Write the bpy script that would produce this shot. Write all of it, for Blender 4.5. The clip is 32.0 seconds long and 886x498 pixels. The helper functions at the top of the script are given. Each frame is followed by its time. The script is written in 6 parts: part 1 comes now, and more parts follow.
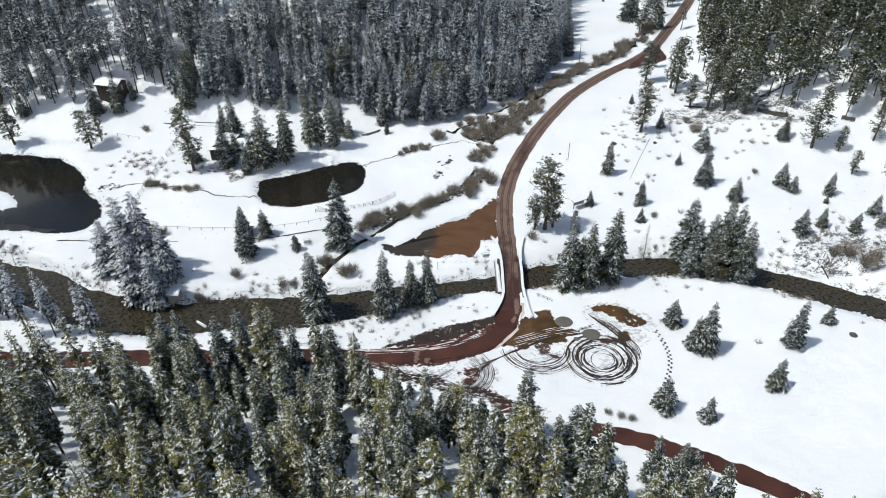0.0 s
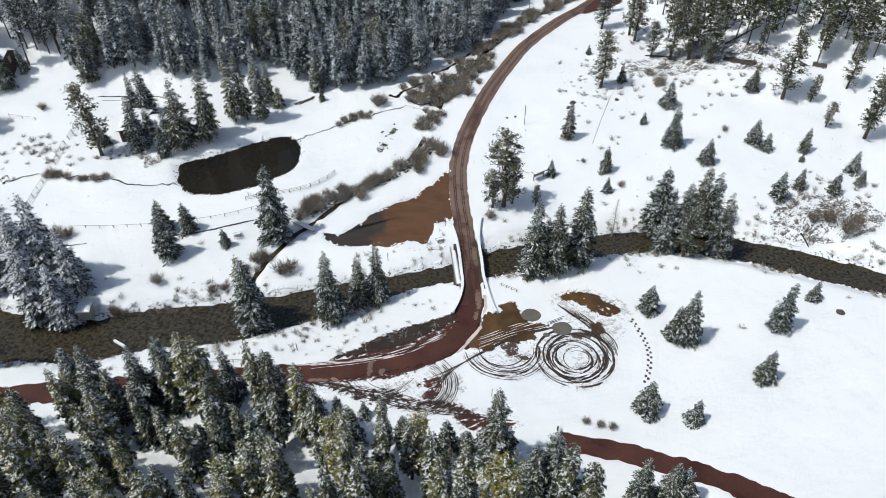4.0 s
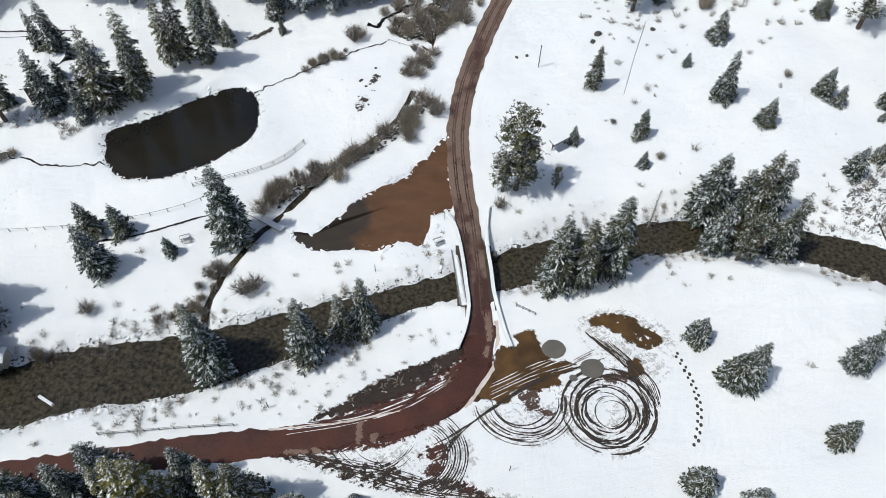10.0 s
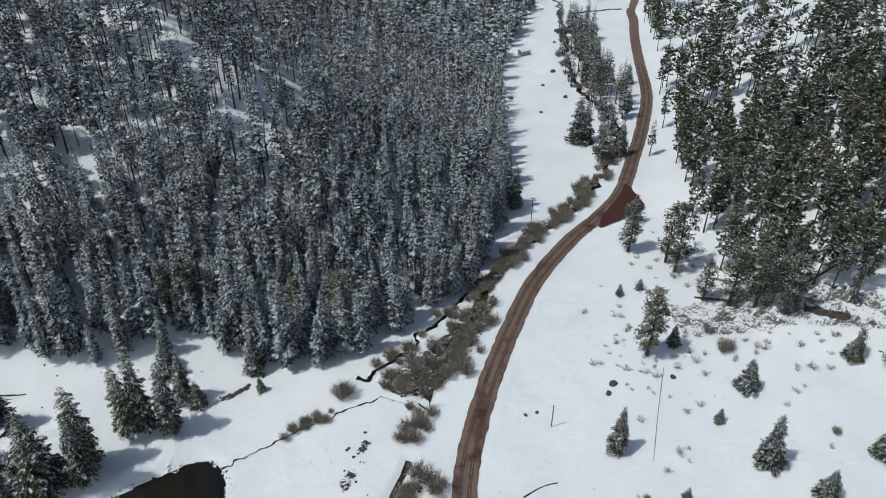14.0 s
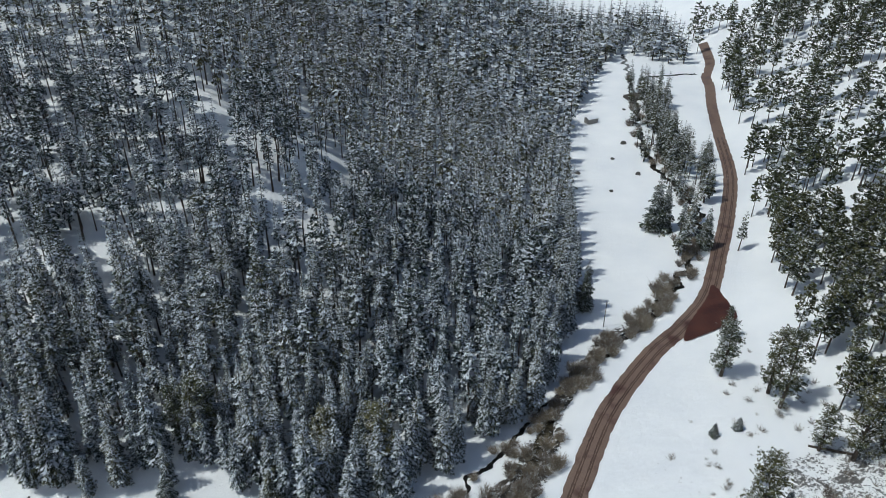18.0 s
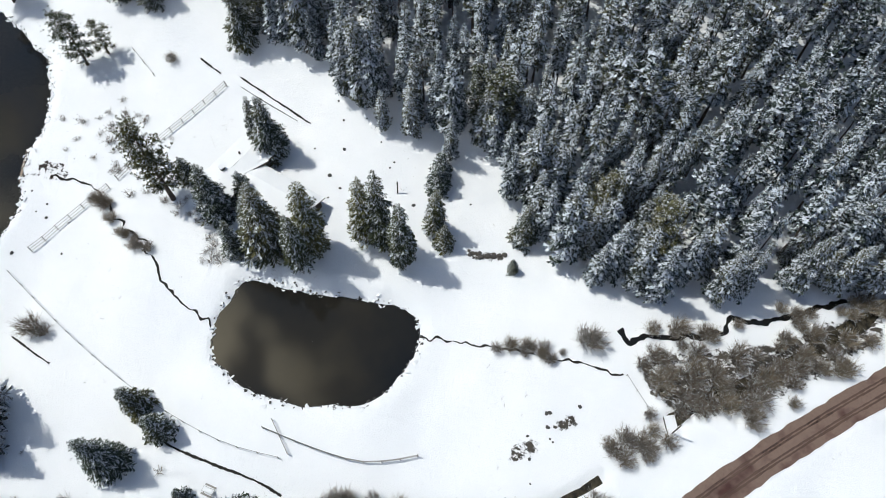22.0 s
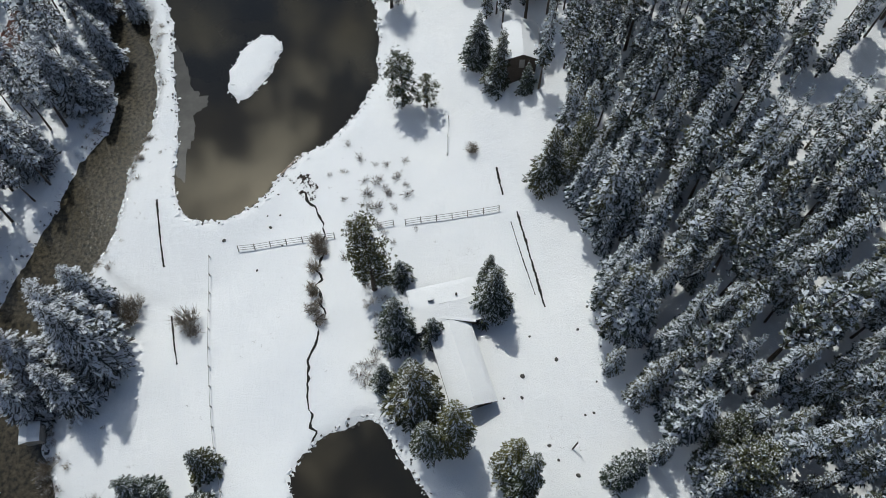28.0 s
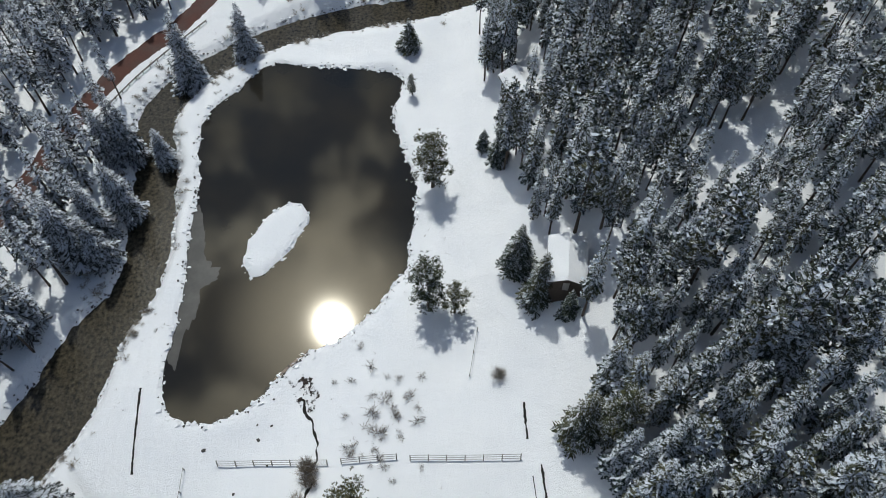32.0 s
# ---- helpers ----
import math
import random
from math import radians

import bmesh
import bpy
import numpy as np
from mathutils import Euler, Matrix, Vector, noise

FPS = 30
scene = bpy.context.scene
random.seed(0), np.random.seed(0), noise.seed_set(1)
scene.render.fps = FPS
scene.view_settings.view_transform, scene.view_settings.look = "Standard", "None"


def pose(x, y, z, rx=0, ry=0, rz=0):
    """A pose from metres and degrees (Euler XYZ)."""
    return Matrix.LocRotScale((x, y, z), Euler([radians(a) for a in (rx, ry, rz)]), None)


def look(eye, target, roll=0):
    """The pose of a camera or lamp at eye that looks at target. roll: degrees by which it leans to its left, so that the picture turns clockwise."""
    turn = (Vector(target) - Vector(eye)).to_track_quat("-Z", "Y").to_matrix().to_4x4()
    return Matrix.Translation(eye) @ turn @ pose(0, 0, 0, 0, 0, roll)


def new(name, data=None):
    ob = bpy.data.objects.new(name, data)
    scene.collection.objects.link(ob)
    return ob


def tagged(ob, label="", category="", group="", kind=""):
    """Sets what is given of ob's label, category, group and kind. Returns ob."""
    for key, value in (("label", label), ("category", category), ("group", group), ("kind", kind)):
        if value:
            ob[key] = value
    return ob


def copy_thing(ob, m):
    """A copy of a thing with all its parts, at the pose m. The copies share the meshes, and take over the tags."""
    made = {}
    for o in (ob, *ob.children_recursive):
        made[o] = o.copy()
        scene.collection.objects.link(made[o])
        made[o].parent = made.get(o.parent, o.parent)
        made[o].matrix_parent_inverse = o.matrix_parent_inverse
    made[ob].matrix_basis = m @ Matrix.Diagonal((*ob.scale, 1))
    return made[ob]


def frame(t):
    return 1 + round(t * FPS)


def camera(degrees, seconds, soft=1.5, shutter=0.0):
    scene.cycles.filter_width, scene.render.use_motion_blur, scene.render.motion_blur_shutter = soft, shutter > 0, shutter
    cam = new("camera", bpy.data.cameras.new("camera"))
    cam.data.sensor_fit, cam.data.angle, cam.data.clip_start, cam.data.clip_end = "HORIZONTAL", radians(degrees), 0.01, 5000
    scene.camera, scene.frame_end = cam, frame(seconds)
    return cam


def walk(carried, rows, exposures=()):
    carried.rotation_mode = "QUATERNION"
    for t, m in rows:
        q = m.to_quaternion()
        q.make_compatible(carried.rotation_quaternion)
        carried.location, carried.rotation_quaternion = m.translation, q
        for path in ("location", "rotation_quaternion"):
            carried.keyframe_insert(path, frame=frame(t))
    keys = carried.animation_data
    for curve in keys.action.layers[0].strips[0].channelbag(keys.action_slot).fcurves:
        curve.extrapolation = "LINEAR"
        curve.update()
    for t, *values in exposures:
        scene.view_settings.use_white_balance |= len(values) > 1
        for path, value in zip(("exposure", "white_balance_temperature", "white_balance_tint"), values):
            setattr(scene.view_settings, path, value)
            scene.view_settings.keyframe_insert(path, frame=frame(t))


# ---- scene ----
cam = camera(64.35, 32.0, soft=0.75)
PATH = [
    (0, (7.10, -137.47, 113.14), (-3.49, -58.34, 52.91), -0.56),
    (0.5, (6.76, -134.56, 112.85), (-3.66, -55.42, 52.61), -0.49),
    (1, (6.75, -131.83, 112.41), (-2.77, -52.53, 52.23), -0.55),
    (1.5, (6.39, -129.15, 111.92), (-1.67, -49.61, 51.84), -0.50),
    (2, (5.98, -126.52, 111.52), (-0.91, -46.98, 51.31), -0.44),
    (2.5, (5.72, -123.83, 111.16), (-0.09, -45.28, 49.56), -0.48),
    (3, (5.37, -120.84, 110.77), (0.49, -43.67, 47.35), -0.48),
    (3.5, (5.02, -117.65, 110.40), (0.99, -41.93, 45.21), -0.43),
    (5.5, (2.85, -103.15, 109.32), (1.53, -33.97, 37.12), -0.05),
    (6, (2.47, -99.10, 109.24), (1.27, -31.78, 35.31), -0.05),
    (6.5, (2.24, -95.02, 109.16), (1.14, -29.58, 33.55), -0.01),
    (7, (1.98, -91.09, 108.84), (0.98, -27.46, 31.71), -0.01),
    (7.5, (1.68, -86.98, 108.83), (0.82, -25.30, 30.11), 0.05),
    (8, (1.32, -82.96, 108.71), (0.63, -23.19, 28.54), 0.20),
    (8.5, (0.80, -78.67, 108.67), (0.33, -20.47, 27.34), 0.33),
    (9, (0.01, -74.19, 109.13), (-0.14, -16.38, 27.53), 0.58),
    (9.5, (-0.48, -70.04, 109.15), (-0.54, -12.33, 27.48), 0.63),
    (10, (-0.78, -66.17, 109.03), (-0.86, -8.45, 27.37), 0.61),
    (10.5, (-1.18, -62.37, 109.01), (-1.20, -4.60, 27.38), 0.61),
    (11, (-1.80, -58.44, 109.37), (-1.59, -0.97, 27.54), 0.78),
    (11.5, (-2.37, -53.71, 109.62), (-2.01, 4.48, 28.30), 0.85),
    (12, (-2.91, -48.91, 110.61), (-2.54, 16.09, 34.62), 0.62),
    (12.5, (-2.94, -45.07, 111.14), (-2.84, 27.53, 42.37), 0.42),
    (13, (-3.00, -41.95, 110.55), (-2.75, 36.70, 48.80), 0.29),
    (13.5, (-3.04, -38.83, 109.84), (-2.22, 43.20, 52.65), 0.19),
    (14, (-3.16, -35.35, 109.52), (-1.67, 47.82, 54.01), 0.14),
    (14.5, (-3.40, -31.80, 109.67), (-0.96, 51.68, 54.68), 0.21),
    (16.5, (-5.12, -16.66, 109.48), (-1.54, 69.53, 58.91), 0.35),
    (17, (-5.61, -13.07, 109.35), (-1.96, 73.16, 58.83), 0.40),
    (17.5, (-6.12, -8.77, 109.06), (-5.97, 77.57, 58.61), 0.36),
    (18, (-6.47, -4.94, 108.88), (-11.54, 81.24, 58.41), 0.34),
    (18.5, (-6.36, -0.92, 108.74), (-19.11, 84.11, 57.68), 0.20),
    (19, (-6.10, 2.53, 108.12), (-24.93, 82.20, 50.69), -0.05),
    (19.5, (-6.19, 6.48, 108.46), (-29.44, 78.87, 43.51), -0.17),
    (20, (-7.44, 11.00, 109.05), (-34.39, 73.64, 35.91), 0.04),
    (20.5, (-8.77, 15.29, 109.68), (-36.81, 70.78, 31.36), 0.01),
    (21, (-9.98, 19.42, 109.62), (-40.09, 67.38, 27.19), -0.09),
    (21.5, (-11.02, 22.58, 109.64), (-42.06, 64.31, 24.23), -0.22),
    (22, (-12.30, 25.67, 109.34), (-44.28, 61.10, 21.46), -0.08),
    (22.5, (-13.98, 28.58, 109.19), (-47.90, 58.53, 20.02), -0.03),
    (23, (-16.19, 31.42, 109.25), (-51.68, 57.35, 19.43), 0.05),
    (23.5, (-18.42, 33.96, 109.19), (-56.44, 56.50, 19.48), 0.28),
    (24, (-20.67, 36.34, 109.20), (-60.29, 55.83, 19.47), 0.25),
    (24.5, (-23.37, 38.85, 108.66), (-64.66, 55.48, 19.12), 0.32),
    (25, (-25.70, 41.53, 108.68), (-68.24, 54.91, 19.17), -0.42),
    (25.5, (-28.46, 43.65, 108.48), (-72.00, 54.09, 19.06), -0.55),
    (27.5, (-40.19, 48.81, 108.51), (-86.26, 55.92, 20.04), 0.14),
    (28, (-43.77, 50.02, 108.64), (-91.34, 55.74, 20.87), 0.26),
    (28.5, (-47.20, 51.05, 108.69), (-95.78, 55.84, 21.42), 0.22),
    (29, (-50.90, 52.14, 108.59), (-100.71, 56.11, 21.97), 0.16),
    (29.5, (-55.04, 53.28, 108.43), (-106.09, 56.42, 22.50), 0.07),
    (30, (-58.42, 54.10, 108.26), (-110.65, 56.57, 23.02), 0.04),
    (30.5, (-62.34, 54.84, 107.95), (-116.00, 56.90, 23.59), 0.14),
    (31, (-65.90, 55.52, 107.88), (-120.58, 56.53, 24.16), 0.15),
    (31.5, (-69.69, 56.16, 107.68), (-125.60, 55.98, 24.77), 0.16),
    (32, (-73.40, 56.47, 107.42), (-130.51, 55.58, 25.34), 0.27),
]
EXPOSURE = [(0, 0.0, 6200, 6), (3, -0.04, 6200, 6), (9, -0.08, 6250, 6), (10, -0.1, 6250, 6), (12, -0.22, 6200, 5), (13, -0.38, 6150, 5), (14, -0.5, 6050, 4), (17, -0.54, 5950, 3), (19, -0.22, 6000, 4), (20, 0.0, 6200, 6), (21, 0.04, 6250, 6), (23, -0.1, 6200, 6), (25, -0.36, 6150, 5), (28, -0.42, 6200, 5), (32, -0.42, 6150, 5)]
walk(cam, [(t, look(eye, target, roll)) for t, eye, target, roll in PATH], EXPOSURE)


def tex_noise(n, l, scale, detail=4.0, rough=0.55, coord=None):
    t = n.new("ShaderNodeTexNoise")
    t.inputs["Scale"].default_value, t.inputs["Detail"].default_value, t.inputs["Roughness"].default_value = scale, detail, rough
    if coord is not None:
        l.new(coord, t.inputs["Vector"])
    return t


def ramp(n, l, source, *stops):
    r = n.new("ShaderNodeValToRGB")
    while len(r.color_ramp.elements) < len(stops):
        r.color_ramp.elements.new(0.5)
    for e, (at, c) in zip(r.color_ramp.elements, stops):
        e.position, e.color = at, ((c, c, c, 1) if not isinstance(c, tuple) else (*c, 1))
    l.new(source, r.inputs[0])
    return r


def mix(n, l, f, a, b):
    m = n.new("ShaderNodeMix")
    m.data_type = "RGBA"
    for socket, v in ((m.inputs[0], f), (m.inputs[6], a), (m.inputs[7], b)):
        if isinstance(v, (int, float)):
            socket.default_value = v
        elif isinstance(v, tuple):
            socket.default_value = (*v, 1)
        else:
            l.new(v, socket)
    return m.outputs[2]



# ---- light ----
SUN = Vector((-0.471, -0.160, 0.867)).normalized()
world = bpy.data.worlds.new("sky")
scene.world = world
world.use_nodes = True
wn, wl = world.node_tree.nodes, world.node_tree.links
wn.clear()
sky = wn.new("ShaderNodeTexSky")
sky.sky_type, sky.sun_disc = "NISHITA", False
sky.sun_elevation = math.asin(SUN.z)
sky.sun_rotation = math.atan2(SUN.x, SUN.y)
sky.altitude = 2000.0
heading = wn.new("ShaderNodeTexCoord").outputs["Generated"]
puff = tex_noise(wn, wl, 8.0, 6.0, 0.55, heading)
cover = ramp(wn, wl, puff.outputs[0], (0.50, 0.0), (0.60, 1.0))
facing = wn.new("ShaderNodeVectorMath")
facing.operation = "DOT_PRODUCT"
facing.inputs[1].default_value = SUN
wl.new(heading, facing.inputs[0])
halo = ramp(wn, wl, facing.outputs["Value"], (0.0, (0.9, 0.95, 1.1)), (0.90, (1.0, 1.0, 1.05)), (0.950, (11.0, 10.8, 10.0)), (0.985, (36.0, 34.5, 31.0)), (0.998, (75.0, 70.0, 61.0)))
veil = ramp(wn, wl, facing.outputs["Value"], (0.987, 0.0), (0.998, 1.0))
haze = wn.new("ShaderNodeMath")
haze.operation = "MAXIMUM"
wl.new(cover.outputs[0], haze.inputs[0])
wl.new(veil.outputs[0], haze.inputs[1])
cloudy = mix(wn, wl, haze.outputs[0], sky.outputs[0], halo.outputs[0])
back = wn.new("ShaderNodeBackground")
back.inputs["Strength"].default_value = 0.12
wout = wn.new("ShaderNodeOutputWorld")
wl.new(cloudy, back.inputs[0])
wl.new(back.outputs[0], wout.inputs[0])

sun_data = bpy.data.lights.new("sun", "SUN")
sun_data.energy, sun_data.angle, sun_data.color = 2.8, radians(1.0), (1.0, 0.965, 0.90)
sun = new("sun", sun_data)
sun.matrix_world = look(SUN * 300, (0, 0, 0))


# ---- materials ----
def material(name, rough=0.8, metal=0.0, spec=0.5):
    m = bpy.data.materials.new(name)
    m.use_nodes = True
    b = m.node_tree.nodes["Principled BSDF"]
    b.inputs["Roughness"].default_value = rough
    b.inputs["Metallic"].default_value = metal
    b.inputs["Specular IOR Level"].default_value = spec
    return m, m.node_tree.nodes, m.node_tree.links, b


def bump(n, l, b, height, strength=0.3, distance=0.1):
    k = n.new("ShaderNodeBump")
    k.inputs["Strength"].default_value, k.inputs["Distance"].default_value = strength, distance
    l.new(height, k.inputs["Height"])
    l.new(k.outputs[0], b.inputs["Normal"])


def place(n):
    return n.new("ShaderNodeTexCoord").outputs["Object"]


def snow_material():
    m, n, l, b = material("snow", 0.6, spec=0.3)
    p = place(n)
    broad, fine, grit = tex_noise(n, l, 0.05, 4, coord=p), tex_noise(n, l, 0.9, 5, coord=p), tex_noise(n, l, 7.0, 3, coord=p)
    tone = ramp(n, l, broad.outputs[0], (0.3, (0.83, 0.84, 0.86)), (0.7, (0.92, 0.92, 0.92)))
    litter = ramp(n, l, fine.outputs[0], (0.70, 0.0), (0.80, 0.35))
    c = mix(n, l, litter.outputs[0], tone.outputs[0], (0.55, 0.53, 0.50))
    l.new(c, b.inputs["Base Color"])
    h = n.new("ShaderNodeMath")
    h.operation = "ADD"
    l.new(fine.outputs[0], h.inputs[0])
    l.new(grit.outputs[0], h.inputs[1])
    lump = n.new("ShaderNodeMath")
    lump.operation = "MULTIPLY_ADD"
    lump.inputs[1].default_value = 1.3
    l.new(tex_noise(n, l, 0.42, 3, coord=p).outputs[0], lump.inputs[0])
    l.new(h.outputs[0], lump.inputs[2])
    bump(n, l, b, lump.outputs[0], 0.55, 0.24)
    return m


def mud_material(name, dark, light, wet=0.25, dry=0.6):
    m, n, l, b = material(name, 0.4, spec=0.3)
    p = place(n)
    a, f = tex_noise(n, l, 0.16, 5, coord=p), tex_noise(n, l, 2.2, 6, 0.65, coord=p)
    c = mix(n, l, ramp(n, l, a.outputs[0], (0.35, 0.0), (0.66, 1.0)).outputs[0], dark, light)
    c = mix(n, l, ramp(n, l, f.outputs[0], (0.35, 0.0), (0.75, 0.5)).outputs[0], c, tuple(v * 1.3 for v in light))
    l.new(c, b.inputs["Base Color"])
    l.new(ramp(n, l, a.outputs[0], (0.35, wet), (0.6, dry)).outputs[0], b.inputs["Roughness"])
    bump(n, l, b, f.outputs[0], 0.3, 0.06)
    return m


def water_material(name, colour, second, scale, rough, ripple, spec=0.5):
    m, n, l, b = material(name, rough, spec=spec)
    p = place(n)
    a = tex_noise(n, l, scale, 5, coord=p)
    f = tex_noise(n, l, 1.6, 5, 0.6, coord=p)
    c = mix(n, l, ramp(n, l, a.outputs[0], (0.35, 0.0), (0.65, 1.0)).outputs[0], colour, second)
    l.new(c, b.inputs["Base Color"])
    b.inputs["IOR"].default_value = 1.4
    bump(n, l, b, f.outputs[0], ripple, 0.05)
    return m


def foliage_material(name, dark, light, brown, snow, scale=2.6, cover=0.5):
    m, n, l, b = material(name, 0.75, spec=0.2)
    p = place(n)
    info = n.new("ShaderNodeObjectInfo")
    geo = n.new("ShaderNodeNewGeometry")
    patchy = tex_noise(n, l, 0.22, 2, coord=p)
    tint = n.new("ShaderNodeMath")
    tint.operation = "MULTIPLY_ADD"
    tint.inputs[1].default_value = 0.40
    l.new(info.outputs["Random"], tint.inputs[0])
    l.new(patchy.outputs[0], tint.inputs[2])
    green = mix(n, l, geo.outputs["Random Per Island"], dark, light)
    green = mix(n, l, ramp(n, l, tint.outputs[0], (0.62, 0.0), (0.95, 1.0)).outputs[0], green, brown)
    f = tex_noise(n, l, scale * 1.1, 3, 0.75, coord=p)
    add = n.new("ShaderNodeMath")
    add.operation = "MULTIPLY_ADD"
    add.inputs[1].default_value = 0.34
    l.new(geo.outputs["Random Per Island"], add.inputs[0])
    l.new(f.outputs[0], add.inputs[2])
    lie = n.new("ShaderNodeSeparateXYZ")
    l.new(geo.outputs["True Normal"], lie.inputs[0])
    level = n.new("ShaderNodeMath")
    level.operation = "ABSOLUTE"
    l.new(lie.outputs[2], level.inputs[0])
    rest = n.new("ShaderNodeMath")
    rest.operation = "MULTIPLY_ADD"
    rest.inputs[1].default_value = 0.30
    l.new(level.outputs[0], rest.inputs[0])
    l.new(add.outputs[0], rest.inputs[2])
    shift = n.new("ShaderNodeMath")
    shift.operation = "SUBTRACT"
    shift.inputs[1].default_value = 0.22
    l.new(rest.outputs[0], shift.inputs[0])
    sn = ramp(n, l, shift.outputs[0], (cover, 0.0), (cover + 0.10, 1.0))
    l.new(mix(n, l, sn.outputs[0], green, snow), b.inputs["Base Color"])
    return m


def wood_material(name, dark, light, scale=3.0, rough=0.8):
    m, n, l, b = material(name, rough, spec=0.25)
    p = place(n)
    f, a = tex_noise(n, l, scale, 6, 0.65, coord=p), tex_noise(n, l, scale * 0.2, 3, coord=p)
    c = mix(n, l, f.outputs[0], dark, light)
    c = mix(n, l, ramp(n, l, a.outputs[0], (0.4, 0.0), (0.7, 0.4)).outputs[0], c, tuple(v * 0.6 for v in dark))
    l.new(c, b.inputs["Base Color"])
    bump(n, l, b, f.outputs[0], 0.4, 0.03)
    return m


SNOW = snow_material()
MUD = mud_material("red_mud", (0.033, 0.0105, 0.0080), (0.080, 0.029, 0.020), 0.45, 0.75)
BARE = mud_material("bare_wet_soil", (0.030, 0.026, 0.022), (0.075, 0.064, 0.052), 0.5, 0.8)
DRYMUD = mud_material("damp_gravel", (0.17, 0.10, 0.075), (0.27, 0.185, 0.145), 0.5, 0.8)


def road_material():
    """Tan gravel to the north that turns into dark wet mud towards the bridge."""
    m, n, l, b = material("road_surface", 0.5)
    p = place(n)
    a, f, big = tex_noise(n, l, 0.22, 4, coord=p), tex_noise(n, l, 2.4, 6, 0.65, coord=p), tex_noise(n, l, 0.09, 3, coord=p)
    tan = mix(n, l, f.outputs[0], (0.115, 0.072, 0.054), (0.22, 0.15, 0.115))
    wet = mix(n, l, f.outputs[0], (0.034, 0.0115, 0.0085), (0.084, 0.033, 0.023))
    sep = n.new("ShaderNodeSeparateXYZ")
    l.new(p, sep.inputs[0])
    k = n.new("ShaderNodeMath")
    k.operation = "MULTIPLY_ADD"
    k.inputs[1].default_value, k.inputs[2].default_value = 0.006, 0.02
    l.new(sep.outputs[1], k.inputs[0])
    lim = n.new("ShaderNodeClamp")
    lim.inputs["Max"].default_value = 0.2
    lim.inputs["Min"].default_value = -0.1
    l.new(k.outputs[0], lim.inputs[0])
    q = n.new("ShaderNodeMath")
    q.operation = "ADD"
    l.new(lim.outputs[0], q.inputs[0])
    l.new(a.outputs[0], q.inputs[1])
    dry = ramp(n, l, q.outputs[0], (0.52, 0.0), (0.70, 1.0))
    l.new(mix(n, l, dry.outputs[0], wet, tan), b.inputs["Base Color"])
    l.new(ramp(n, l, dry.outputs[0], (0.0, 0.42), (1.0, 0.75)).outputs[0], b.inputs["Roughness"])
    bump(n, l, b, f.outputs[0], 0.3, 0.06)
    return m


ROADMIX = road_material()


def torn(source, scale=1.1, swing=3.0, most=1.0):
    """A copy of a ground material that thins out in crumbs and smears towards the edge of its sheet."""
    m = source.copy()
    m.name = source.name + "_torn"
    n, l = m.node_tree.nodes, m.node_tree.links
    b, out = n["Principled BSDF"], n["Material Output"]
    reach = n.new("ShaderNodeAttribute")
    reach.attribute_name = "inside"
    crumb = tex_noise(n, l, scale, 8, 0.68, place(n))
    k = n.new("ShaderNodeMath")
    k.operation = "MULTIPLY_ADD"
    k.inputs[1].default_value = swing
    l.new(crumb.outputs[0], k.inputs[0])
    l.new(reach.outputs["Fac"], k.inputs[2])
    fade = n.new("ShaderNodeMapRange")
    fade.inputs["From Min"].default_value, fade.inputs["From Max"].default_value = swing * 0.5, swing * 0.5 + 0.35
    fade.inputs["To Max"].default_value = most
    l.new(k.outputs[0], fade.inputs["Value"])
    clear, blend = n.new("ShaderNodeBsdfTransparent"), n.new("ShaderNodeMixShader")
    l.new(fade.outputs[0], blend.inputs[0])
    l.new(clear.outputs[0], blend.inputs[1])
    l.new(b.outputs[0], blend.inputs[2])
    l.new(blend.outputs[0], out.inputs["Surface"])
    return m


def mark(mesh, values):
    """Notes on each corner of a sheet how far inside its edge it lies."""
    mesh.attributes.new("inside", "FLOAT", "POINT").data.foreach_set("value", np.asarray(values, np.float32))
    return mesh
RUT = mud_material("damp_rut", (0.055, 0.030, 0.023), (0.12, 0.075, 0.056), 0.4, 0.7)
def flood_material():
    """Silty brown water that turns dark slate at its western end, with faint drifting streaks."""
    m, n, l, b = material("brown_flood_water", 0.14)
    p = place(n)
    a, f = tex_noise(n, l, 0.16, 5, 0.6, coord=p), tex_noise(n, l, 1.8, 4, coord=p)
    stretch = n.new("ShaderNodeMapping")
    stretch.inputs["Scale"].default_value = (0.12, 0.30, 1.0)
    l.new(p, stretch.inputs["Vector"])
    drift = tex_noise(n, l, 1.0, 4, 0.6, coord=stretch.outputs[0])
    silt = mix(n, l, ramp(n, l, drift.outputs[0], (0.3, 0.0), (0.75, 1.0)).outputs[0], (0.100, 0.052, 0.026), (0.145, 0.075, 0.037))
    sep = n.new("ShaderNodeSeparateXYZ")
    l.new(p, sep.inputs[0])
    q = n.new("ShaderNodeMath")
    q.operation = "MULTIPLY_ADD"
    q.inputs[1].default_value = 12.0
    l.new(a.outputs[0], q.inputs[0])
    l.new(sep.outputs[0], q.inputs[2])
    edge = n.new("ShaderNodeMapRange")
    edge.inputs["From Min"].default_value, edge.inputs["From Max"].default_value = -12.5, -9.5
    l.new(q.outputs[0], edge.inputs["Value"])
    clear = mix(n, l, drift.outputs[0], (0.026, 0.024, 0.022), (0.075, 0.056, 0.038))
    l.new(mix(n, l, edge.outputs[0], clear, silt), b.inputs["Base Color"])
    bump(n, l, b, f.outputs[0], 0.03, 0.05)
    return m


